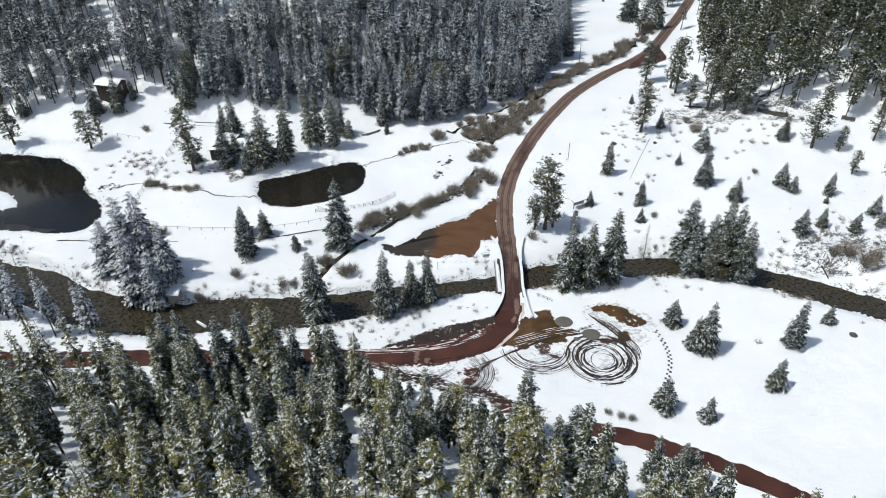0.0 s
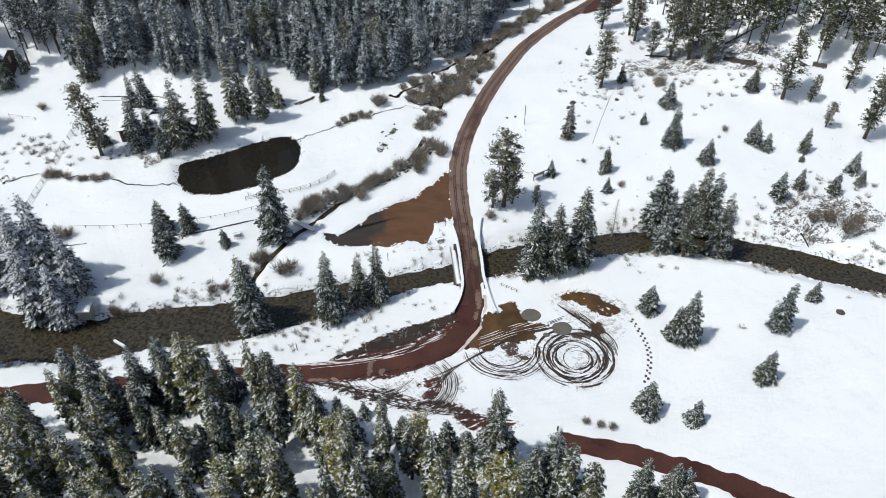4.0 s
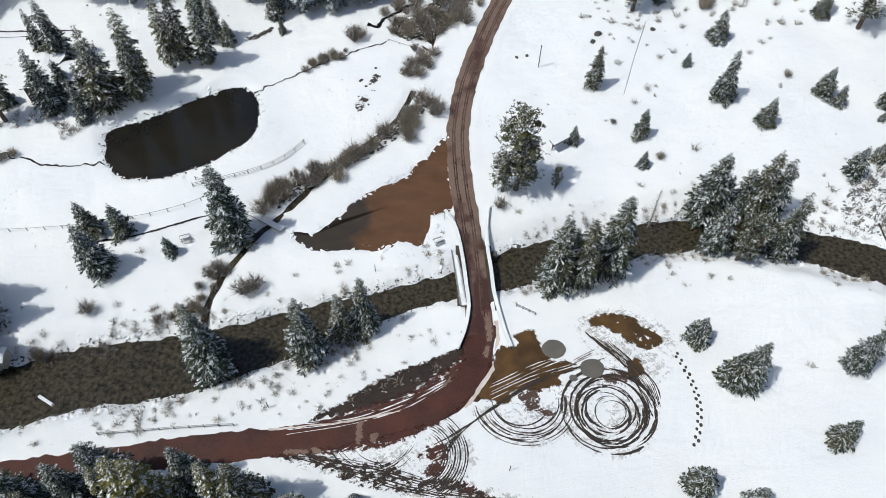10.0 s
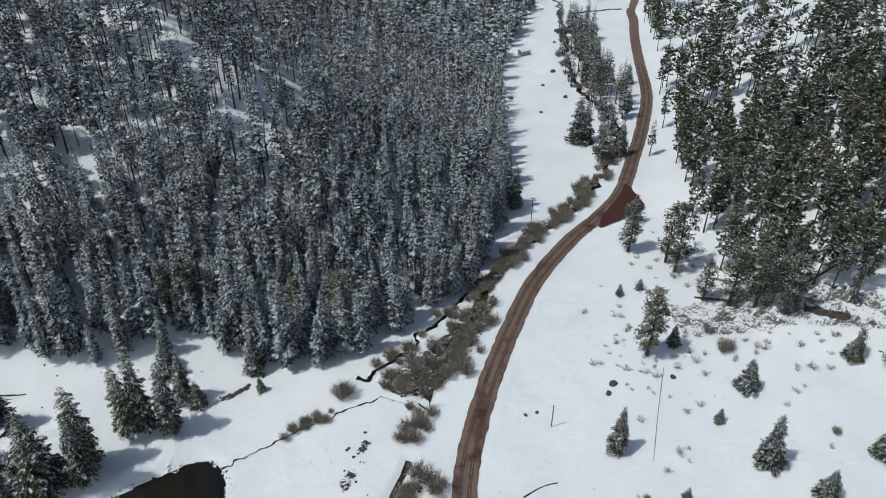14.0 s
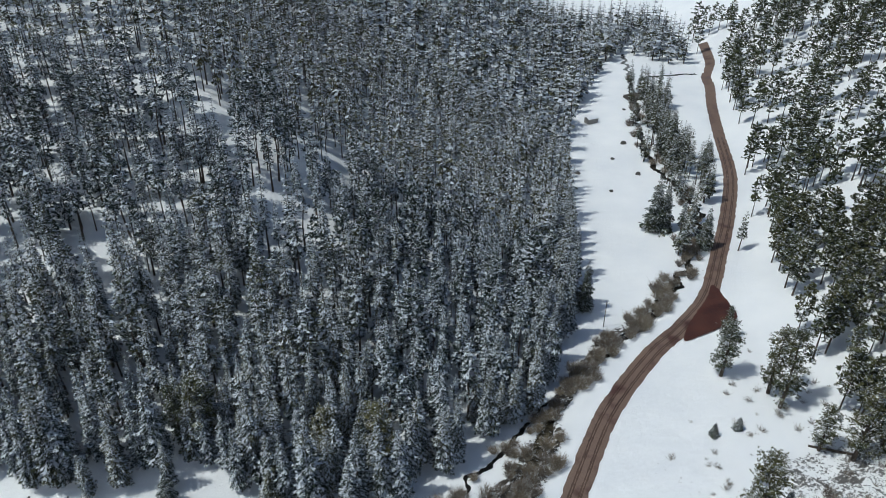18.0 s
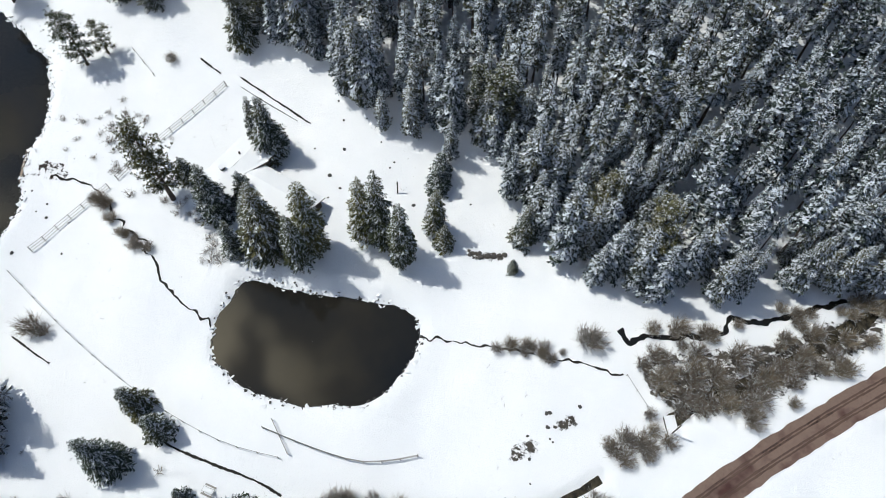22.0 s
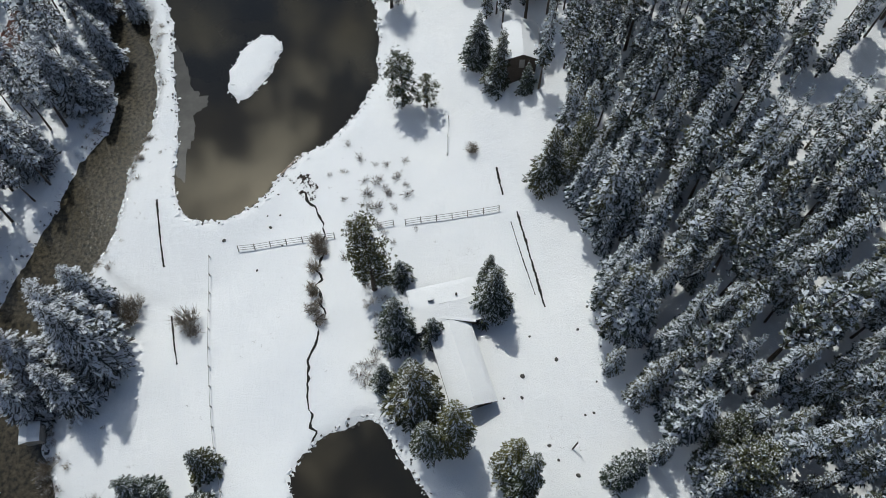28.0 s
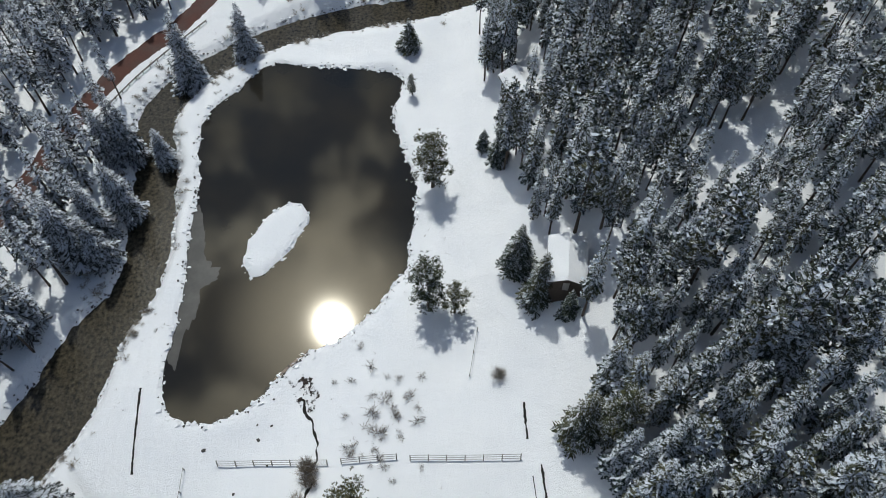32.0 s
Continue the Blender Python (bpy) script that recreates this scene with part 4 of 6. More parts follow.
PINE_EDGE = [(-57.9, 91, 20), (-62.4, 90.6, 17), (-34, 90, 19), (-110, 80, 18), (-24, 92, 20)]
PINES = PINE_EDGE + PINE_BRIDGE + PINE_MEADOW + PINE_FAR + PINE_WEST


def tree_thing(name, crown, trunk, needles, label, category, group):
    ob = new(name)
    part("trunk", trunk, BARK, ob)
    part("crown", crown, needles, ob)
    return tagged(ob, label, category, group)


def sized(shape, s):
    return shape[0] * s, shape[1]


def stand(x, y, h, tall, wide=1.0, turn=0.0, lean=0.0, sink=0.15):
    z = ground_z(x, y) - sink
    return Matrix.Translation((x, y, z)) @ Euler((lean, 0, turn)).to_matrix().to_4x4() @ Matrix.Diagonal((h / tall * wide, h / tall * wide, h / tall, 1))


rng = np.random.default_rng(21)
tall_spruces = [tree_thing("spruce_tree", sized(spruce_shape(rng, 34, 15, 0.205, 0.02, 6, 0.66, 0.046), 20), sized(trunk_shape(rng, 6, 0.013), 20), SPRUCE, "tall dark green spruce dusted with snow, in deep snow", "tree", "spruces in the valley") for _ in range(5)]
low_spruces = [tree_thing("young_spruce", sized(spruce_shape(rng, 22, 15, 0.31, 0.02, 4, 0.75, 0.07), 8), sized(trunk_shape(rng, 6, 0.018), 8), SPRUCE, "young bushy spruce dusted with snow on the open meadow", "tree", "young spruces on the meadow") for _ in range(4)]
wood_spruces = [tree_thing("forest_spruce", sized(spruce_shape(rng, 30, 12, 0.135, 0.08, 3, 0.55, 0.085), 20), sized(trunk_shape(rng, 5, 0.012), 20), FOREST, "slender snow-laden spruce at the forest edge", "tree", "spruces along the forest edge") for _ in range(6)]
pines = [tree_thing("pine_tree", sized(lobed_pine(rng), 20), sized(trunk_shape(rng, 7, 0.018, 22, 0.25, 0.17), 20), PINE, "olive green pine with a round crown and bare trunk", "tree", "pines on the slopes") for _ in range(4)]


def plant(protos, tall, rows, wide=1.0, seed=1):
    r = np.random.default_rng(seed)
    fresh = list(protos)
    for x, y, h in rows:
        k = int(r.integers(0, len(protos)))
        m = stand(x, y, h, tall, wide * r.uniform(0.85, 1.15), r.uniform(0, 6.28), r.normal() * 0.02)
        if protos[k] in fresh:
            fresh.remove(protos[k])
            protos[k].matrix_basis = m
        else:
            copy_thing(protos[k], m @ Matrix.Diagonal([1 / v for v in protos[k].scale] + [1]))
    for ob in fresh:
        for o in (*ob.children_recursive, ob):
            bpy.data.objects.remove(o)


frosted = [t for t in SPRUCES if t[2] >= 11.5 and t[0] < -80 and t[1] < 15]
olive = [t for t in SPRUCE_POND if t[2] >= 11.5]
plant(tall_spruces, 20, [t for t in SPRUCES if t[2] >= 11.5 and t not in frosted and t not in olive], 1.0, 3)
frost_spruces = [tree_thing("spruce_tree", sized(spruce_shape(rng, 32, 15, 0.205, 0.03, 6, 0.62, 0.050), 20), sized(trunk_shape(rng, 6, 0.013), 20), FROST, "tall spruce thickly frosted with snow beside the river", "tree", "frosted spruces along the river") for _ in range(4)]
plant(frost_spruces, 20, frosted, 1.05, 13)
olive_spruces = [tree_thing("spruce_tree", sized(spruce_shape(rng, 32, 14, 0.170, 0.10, 5, 0.48, 0.055), 20), sized(trunk_shape(rng, 6, 0.013), 20), OLIVE, "tall yellow-green spruce near the small pond", "tree", "yellow-green spruces by the pond") for _ in range(3)]
plant(olive_spruces, 20, olive, 0.84, 14)
plant(low_spruces, 8, [t for t in SPRUCES if t[2] < 11.5], 1.0, 4)
plant(pines, 20, PINES, 1.1, 5)
broad_pines = [tree_thing("pine_tree", sized(lobed_pine(rng, 60, 0.23), 20), sized(trunk_shape(rng, 7, 0.018, 22, 0.2, 0.2), 20), PINE, "broad round-crowned pine beside the large pond", "tree", "broad pines beside the pond") for _ in range(2)]
plant(broad_pines, 20, [(-163.5, 53.0, 15.5), (-135.9, 53.0, 15.0), (-134.6, 57.6, 9.5)], 1.1, 15)
# Pines whose needle colours carry the sunlit tint.
gold_pines = [tree_thing("pine_tree", sized(lobed_pine(rng), 20), sized(trunk_shape(rng, 7, 0.016, 22, 0.2, 0.16), 20), GOLDPINE, "yellow-green pine with a sunlit tint on the near slope", "tree", "yellow-green pines on the near slope") for _ in range(3)]
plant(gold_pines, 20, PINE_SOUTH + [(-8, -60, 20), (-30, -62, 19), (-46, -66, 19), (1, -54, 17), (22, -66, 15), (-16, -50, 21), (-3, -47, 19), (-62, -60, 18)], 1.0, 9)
plant(wood_spruces, 20, [(q[0], q[1], q[3]) for q in front_rows], 1.0, 6)
slope_spruces = [tree_thing("slope_spruce", sized(spruce_shape(rng, 34, 11, 0.100, 0.20, 2, 0.38, 0.11), 22), sized(trunk_shape(rng, 5, 0.012), 22), SUNNY, "tall yellow-green spruce flecked with snow above the road", "tree", "tall spruces on the near slope") for _ in range(6)]
plant(slope_spruces, 22, [(q[0], q[1], q[3]) for q in slope_rows], 1.0, 8)

# a dead tree by the river
snag = new("dead_tree")
part("trunk", sized(trunk_shape(rng, 6, 0.010, 90, 0.12, 0.20), 14), GREYWOOD, snag)
snag.matrix_basis = stand(41.5, 22.5, 14, 14)
tagged(snag, "bare grey dead tree beside the river", "tree")

# ---- bushes ----
BUSH_LABEL = "leafless grey-brown willow bush flecked with snow"
bushes = []
for k in range(6):
    v, f = twig_shape(rng, 110, 0.58, 5)
    ob = tagged(new("willow_bush", mesh_of("willow_bush", v * 3, f, [TWIG])), BUSH_LABEL, "bush", "willow bushes along the creeks")
    bushes.append(ob)


def bush_row(points, per, spread, size, seed):
    r = np.random.default_rng(seed)
    line = curve(points, 0.5)
    n = int(len(line) * 0.5 * per)
    at = line[r.integers(0, len(line), n)] + r.normal(size=(n, 2)) * spread
    return [(*p, s) for p, s in zip(at, r.uniform(*size, n))]


bush_rows = bush_row([(-37, 24.5), (-32.6, 29), (-26.8, 33), (-20.9, 36.5), (-14, 41), (-8.5, 47), (-5.2, 52)], 1.25, 1.3, (2.4, 4.0), 1)
bush_rows += bush_row([(-16, 77.5), (-10, 79), (-5, 81), (-1, 86), (4, 94)], 1.2, 2.8, (2.2, 3.8), 2)
bush_rows += bush_row([(-10, 74.5), (-4, 76), (1, 81), (6, 91), (11, 103)], 1.0, 1.8, (2.2, 3.8), 3)
bush_rows += bush_row([(9, 108), (18, 124), (27, 138), (40, 151), (52, 172), (60, 190)], 0.95, 1.6, (2.0, 3.6), 4)
bush_rows += bush_row([(-9.5, 61), (-6, 65), (-4.5, 68)], 1.2, 1.5, (2.2, 3.4), 5)
bush_rows += bush_row([(-12, 84), (-5, 92.5), (4, 105), (14, 119), (27, 137)], 0.7, 1.1, (1.6, 3.0), 9)
bush_rows += bush_row([(-35, 62), (-29, 65.5), (-24, 68)], 1.2, 0.7, (1.2, 2.4), 6)
bush_rows += bush_row([(60, 190), (66, 213), (61, 265), (67, 330)], 0.22, 2.0, (2.0, 3.8), 7)
bush_rows += bush_row([(-112, 35.4), (-101, 35), (-92, 34.4)], 0.5, 0.8, (1.4, 2.8), 8)
bush_rows += [(-22.8, 72.8, 4.2), (-21.6, 73.6, 3.6), (-38.7, 4.6, 4.0), (-37, 5.4, 3.6), (-46, 8.1, 2.8), (-44.6, 9.6, 2.6), (-66.6, -0.6, 3.2), (-98.8, 1, 4.2), (-97.2, 2.2, 4.0), (-99.6, 3, 3.4), (-95.1, 12.6, 4.2), (-93.2, 13.4, 2.8), (-122.2, 64.8, 2.4), (-106.7, 35, 3.0), (-102, 34.4, 2.6), (-94.3, 33.8, 2.4)]
bush_rows += [(-73.5, -9.3, 2.4), (-71.5, -9.4, 2.6), (-69.6, -9.0, 2.4), (-63, -7.7, 2.8), (-53.4, -2.3, 2.4), (-51, -1.6, 2.2), (61.1, 90.6, 2.6), (62.6, 84, 3.4), (64, 84.6, 3.2), (94.9, 24.3, 4.2), (98.6, 21.2, 4.6), (91.2, 24.4, 3.4), (101, 23.4, 3.8), (10.8, 24.9, 2.8), (28.6, -34.5, 1.6), (31.2, -35.2, 1.8), (33.4, -35.6, 1.8), (68.9, 20, 2.2), (77.7, 60.7, 2.0), (36.5, 47.7, 1.4), (45.4, 37.6, 2.0), (43.3, 162.8, 4), (45, 165, 3.6), (27.6, 139.2, 3.4), (69.5, 367, 4)]
bush_rows += bush_row([(-42.5, 11.5), (-44.8, 7), (-46.6, 2.5), (-46.4, -1)], 0.8, 1.0, (1.6, 2.8), 10)
bush_rows += bush_row([(-74, -9.6), (-66, -8.2), (-60, -6.6)], 0.5, 0.5, (1.4, 2.6), 11)
r = np.random.default_rng(40)
used = set()
for x, y, s in bush_rows:
    k = int(r.integers(0, 6))
    m = stand(x, y, s, 3.0, 1.15, r.uniform(0, 6.28), 0, 0.1)
    if k in used:
        copy_thing(bushes[k], m @ Matrix.Diagonal([1 / v for v in bushes[k].scale] + [1]))
    else:
        used.add(k)
        bushes[k].matrix_basis = m

# low scrub, too much to count
scrub_protos = [[(*twig_shape(rng, 30, 0.85, 2, 2.6), 0)] for _ in range(4)]


def scrub(name, label, x, y, size, seed):
    r = np.random.default_rng(seed)
    n = len(x)
    s = r.uniform(*size, n)
    rows = np.column_stack([x, y, lay(x, y) - 0.05, s, s * 1.2, r.uniform(0, 6.28, n), r.integers(0, 4, n)])
    return tagged(new(name, joined(name, scrub_protos, rows, [TWIG])), label, "scrub", kind="stuff")


r = np.random.default_rng(50)
k = r.integers(0, len(river) - 1, 2600)
side = r.choice([-1, 1], 2600) * (river[k, 2] / 2 + 0.9 + r.exponential(2.0, 2600))
d = np.gradient(river[:, :2], axis=0)[k]
d /= np.linalg.norm(d, axis=1)[:, None]
bx, by = river[k, 0] - d[:, 1] * side, river[k, 1] + d[:, 0] * side
ok = (np.abs(bx - 5.5) > 6) & (bx > -230) & (bx < 120) & (wobble(bx, by, 6, 3) > -0.1) & (ring_distance(lake_ring, bx, by) > 1.5)
ux, uy = r.uniform(-62, 3, 260), r.uniform(-27, 2, 260)
keep = (near(road_w, ux, uy)[0] > 4.6) & (near(river, ux, uy, river[:, 2])[0] > 7) & (signed([(-70, -32), (-13, -22), (6, -8)], ux, uy) > 0)
bx, by, ok = np.concatenate([bx, ux]), np.concatenate([by, uy]), np.concatenate([ok, keep])
scrub("bank_scrub", "low dry twigs poking from the snowy river banks", bx[ok], by[ok], (0.4, 1.4), 51)
x, y = r.normal(-113, 7, 46), r.normal(45.5, 4, 46)
x2, y2 = r.uniform(-98, -80, 26), r.normal(44, 2.2, 26)
x3, y3 = r.normal(40, 5.5, 45), r.normal(80, 14, 45)
x4, y4 = r.normal(95, 11, 130), r.normal(28, 6, 130)
x5, y5 = r.normal(74, 14, 130), r.normal(101, 16, 130)
x = np.concatenate([x, x2, x3, x4, x5])
y = np.concatenate([y, y2, y3, y4, y5])
ok = (near(road_n, x, y)[0] > 4) & (ring_distance(lake_ring, x, y) > 1) & (ring_distance(pond_ring, x, y) > 1)
scrub("sage_scrub", "small grey sage tufts standing out of the snow", x[ok], y[ok], (0.6, 1.7), 52)

tuft_protos = [[(*twig_shape(rng, 6, 0.8, 1, 3.5), 0)] for _ in range(4)]
k = r.integers(0, len(river) - 1, 7000)
tx, ty = river[k, 0] + r.normal(size=7000) * 7, river[k, 1] + r.normal(size=7000) * 7
x, y = np.concatenate([r.uniform(-200, 110, 9000), r.uniform(-60, 3, 1500), tx]), np.concatenate([r.uniform(-32, 110, 9000), r.uniform(-28, 3, 1500), ty])
ok = (wobble(x, y, 9, 7) + 0.7 * wobble(x, y, 3.1, 4) > 0.55) & (near(road_n, x, y)[0] > 4) & (near(road_w, x, y)[0] > 4.2) & (near(river, x, y, river[:, 2])[0] > 5.4) & (ring_distance(lake_ring, x, y) > 1) & (ring_distance(pond_ring, x, y) > 1) & (ring_distance(flood_ring, x, y) > 1) & (signed(NORTH, x, y) < 6) & ((y > 2) | (x < -8))
x, y = x[ok], y[ok]
s = r.uniform(0.15, 0.55, len(x))
tagged(new("grass_tufts", joined("grass_tufts", tuft_protos, np.column_stack([x, y, lay(x, y) - 0.04, s, s * 1.4, r.uniform(0, 6.28, len(x)), r.integers(0, 4, len(x))]), [TWIG])), "dry grass tips poking through the meadow snow", "grass", kind="stuff")

def pebble(rng):
    v = rng.normal(size=(7, 3))
    v = v / np.linalg.norm(v, axis=1)[:, None] * (0.5, 0.4, 0.28)
    f = [(i, j, k) for i in range(7) for j in range(i + 1, 7) for k in range(j + 1, 7)]
    n = [np.cross(v[j] - v[i], v[k] - v[i]) for i, j, k in f]
    keep = [(a if np.dot(m, v[a[0]]) > 0 else a[::-1]) for a, m in zip(f, n) if abs(len([1 for q in v if np.dot(m, q - v[a[0]]) > 1e-6]) - 2) == 2]
    return v + (0, 0, 0.1), np.array(keep)


pebbles = [[(*pebble(rng), 0)] for _ in range(5)]
k = r.integers(0, len(river) - 1, 5200)
d = np.gradient(river[:, :2], axis=0)[k]
d /= np.linalg.norm(d, axis=1)[:, None]
side = r.choice([-1, 1], 5200) * (river[k, 2] / 2 + r.normal(0.25, 0.4, 5200))
u = r.uniform(-1, 1, 5200)
x, y = river[k, 0] - d[:, 1] * side + d[:, 0] * u, river[k, 1] + d[:, 0] * side + d[:, 1] * u
ring = np.concatenate([lake_ring, pond_ring])
q = ring[r.integers(0, len(ring), 900)] + r.normal(size=(900, 2)) * 0.55
x, y = np.concatenate([x, q[:, 0]]), np.concatenate([y, q[:, 1]])
ok = (np.abs(x - 5.5) > 5) & (x > -240) & (x < 125)
x, y = x[ok], y[ok]
s = r.uniform(0.2, 0.85, len(x)) ** 1.5
tagged(new("bank_stones", joined("bank_stones", pebbles, np.column_stack([x, y, lay(x, y), s, s, r.uniform(0, 6.28, len(x)), r.integers(0, 5, len(x))]), [ROCK])), "dark wet stones and clods along the water's edge", "stones", kind="stuff")

k = r.integers(0, len(river) - 1, 3600)
d = np.gradient(river[:, :2], axis=0)[k]
d /= np.linalg.norm(d, axis=1)[:, None]
side = r.choice([-1, 1], 3600) * (river[k, 2] / 2 + 0.75 + np.abs(r.normal(0, 0.6, 3600)))
u = r.uniform(-1, 1, 3600)
x, y = river[k, 0] - d[:, 1] * side + d[:, 0] * u, river[k, 1] + d[:, 0] * side + d[:, 1] * u
ring = np.concatenate([lake_ring, pond_ring, flood_ring, island_ring])
q = ring[r.integers(0, len(ring), 1100)] + r.normal(size=(1100, 2)) * 0.6
x, y = np.concatenate([x, q[:, 0], r.normal(-12.6, 1.6, 26)]), np.concatenate([y, q[:, 1], r.normal(15.6, 0.9, 26)])
ok = (np.abs(x - 5.5) > 5) & (x > -240) & (x < 125)
x, y = x[ok], y[ok]
s = r.uniform(0.3, 1.1, len(x)) ** 1.6
tagged(new("snow_clumps", joined("snow_clumps", pebbles, np.column_stack([x, y, lay(x, y) + 0.02, s * 0.7, s * 1.2, r.uniform(0, 6.28, len(x)), r.integers(0, 5, len(x))]), [SNOW])), "broken lumps of snow along the water's edge", "snow", kind="stuff")


# ---- timber helpers ----
def beam(p, q, w, h=None, up=(0, 0, 1)):
    """A squared timber between two points, its edges chamfered."""
    p, q = Vector(p), Vector(q)
    h = h or w
    d = (q - p).normalized()
    s = d.cross(Vector(up))
    s = s.normalized() if s.length > 1e-4 else Vector((1, 0, 0))
    t = s.cross(d)
    c = 0.22
    prof = [(-1 + c, -1), (1 - c, -1), (1, -1 + c), (1, 1 - c), (1 - c, 1), (-1 + c, 1), (-1, 1 - c), (-1, -1 + c)]
    v = [tuple(e + s * (a * w / 2) + t * (b * h / 2)) for e in (p, q) for a, b in prof]
    f = [(i, (i + 1) % 8, 8 + (i + 1) % 8, 8 + i) for i in range(8)]
    f += [(0, 7, 2, 1), (2, 7, 6, 3), (3, 6, 5, 4), (8, 9, 10, 15), (10, 11, 14, 15), (11, 12, 13, 14)]
    return np.array(v), np.array(f)


def plate(corners, thick):
    """A flat slab with the given upper corners (four, anticlockwise from above)."""
    c = np.array(corners, float)
    v = np.concatenate([c, c - (0, 0, thick)])
    f = [(0, 1, 2, 3), (7, 6, 5, 4)] + [(i, i + 4, (i + 1) % 4 + 4, (i + 1) % 4) for i in range(4)]
    return v, np.array(f)


def mound(n_long, length, width, height, seed, base_h=0.0):
    """A soft cushion of snow about its own middle."""
    r = np.random.default_rng(seed)
    m = 7
    v, f = [], []
    for i in range(n_long):
        for j in range(m):
            u, w = i / (n_long - 1) * 2 - 1, j / (m - 1) * 2 - 1
            z = height * (1 - abs(u) ** 6) * (1 - abs(w) ** 4) * (0.85 + 0.3 * r.random()) + base_h
            v.append((u * length / 2, w * width / 2, z))
    for i in range(n_long - 1):
        for j in range(m - 1):
            a = i * m + j
            f.append((a, a + m, a + m + 1, a + 1))
    return np.array(v), np.array(f)


# ---- bridge ----
DECK_Z = float(base(np.array([5.5]), np.array([8.0]))[0])
bridge = tagged(new("bridge"), "low timber bridge carrying the dirt road over the river", "bridge")
part("deck", plate([(2.0, 1.5, DECK_Z - 0.5), (9.6, 1.5, DECK_Z - 0.5), (8.6, 15.5, DECK_Z + 0.6), (1.6, 15.5, DECK_Z + 0.6)], 0.55), DARKWOOD, bridge)
for a, b in (((9.3, 1.2), (8.2, 15.6)), ((2.9, 1.8), (1.0, 14.6))):
    part("girder", beam((*a, DECK_Z - 0.5), (*b, DECK_Z - 0.5), 0.4, 0.9), DARKWOOD, bridge)
for yy in (2.2, 14.2):
    part("abutment", beam((0.9, yy, DECK_Z - 2.1 + 0.08 * (yy - 2)), (9.9, yy, DECK_Z - 2.1 + 0.08 * (yy - 2)), 1.2, 2.0), ROCK, bridge)
walk_deck = part("walkway", plate([(2.55, 1.6, DECK_Z + 0.30), (3.75, 1.9, DECK_Z + 0.30), (2.2, 14.6, DECK_Z + 0.30), (0.8, 14.3, DECK_Z + 0.30)], 0.22), GREYWOOD, bridge)
v, f = mound(14, 12.4, 1.1, 0.22, 3)
c, s = math.cos(radians(97.8)), math.sin(radians(97.8))
v = np.column_stack([v[:, 0] * c - v[:, 1] * s + 2.33, v[:, 0] * s + v[:, 1] * c + 8.1, v[:, 2] + DECK_Z + 0.31])
part("snow_cover", (v, f), SNOW, walk_deck, "smooth white snow along the walkway")
for a, b in (((2.5, 1.6), (0.75, 14.3)),):
    part("edge_rail", beam((*a, DECK_Z + 0.75), (*b, DECK_Z + 0.75), 0.16), GREYWOOD, bridge)


def guard_rail(name, line, label, post_gap=1.9, high=0.75, group="guard rails", snow=True):
    ob = tagged(new(name), label, "guard rail", group)
    pts = along(curve(line, 0.4), post_gap)
    zs = base(pts[:, 0], pts[:, 1]) + 0.05
    for (px, py), z in zip(pts, zs):
        part("post", beam((px, py, z - 0.5), (px, py, z + high), 0.2, 0.2, (0, 1, 0)), DARKWOOD, ob)
    for i in range(len(pts) - 1):
        a, b = (*pts[i], zs[i] + high - 0.2), (*pts[i + 1], zs[i + 1] + high - 0.2)
        rail = part("rail", beam(a, b, 0.14, 0.34), GREYWOOD, ob)
        if snow:
            part("snow_cap", beam((a[0], a[1], a[2] + 0.24), (b[0], b[1], b[2] + 0.24), 0.72, 0.24), SNOW, rail)
    return ob


guard_rail("guard_rail", [(-0.6, 23.4), (1.3, 20.1), (2.4, 15.8), (3.1, 11.4), (3.7, 5.9), (4.1, 1.7), (3.3, -3.2), (1.8, -7.3)], "snow-capped timber guard rail curving along the bridge approach")
guard_rail("guard_rail", [(8.3, 24.6), (7.8, 19.7), (7.9, 14.6), (8.5, 9.8), (8.9, 5.1), (9.9, 0.0), (10.7, -3.6), (11.7, -6.7)], "snow-capped timber guard rail curving along the bridge approach")
guard_rail("guard_rail", [(-158, -26.6), (-171.5, -24.3), (-184, -22), (-196, -17.6), (-206, -12.5), (-218.7, -5)], "dark post-and-beam guard rail beside the river road", 2.4, snow=False)


# ---- fences ----
def rail_fence(line, gap, rails, high, label, lean=0.0, group="rail fences"):
    ob = tagged(new("rail_fence"), label, "fence", group)
    pts = along(curve(line, 0.5) if len(line) > 2 else line, gap)
    zs = lay(pts[:, 0], pts[:, 1])
    r = np.random.default_rng(len(pts))
    d = pts[-1] - pts[0]
    d = d / np.linalg.norm(d)
    for (px, py), z in zip(pts, zs):
        part("post", beam((px, py, z - 0.3), (px - d[1] * lean, py + d[0] * lean, z + high + r.uniform(0, 0.12)), 0.15, 0.15, (0, 1, 0.1)), GREYWOOD, ob)
    for i in range(len(pts) - 1):
        for k in range(rails):
            u = (k + 1) / rails
            o = np.array([-d[1], d[0]]) * lean * u
            a, b = pts[i] + o, pts[i + 1] + o
            part("rail", beam((*a, zs[i] + high * u - 0.05 + r.normal() * 0.03), (*b, zs[i + 1] + high * u - 0.05 + r.normal() * 0.03), 0.065), GREYWOOD, ob)
    return ob


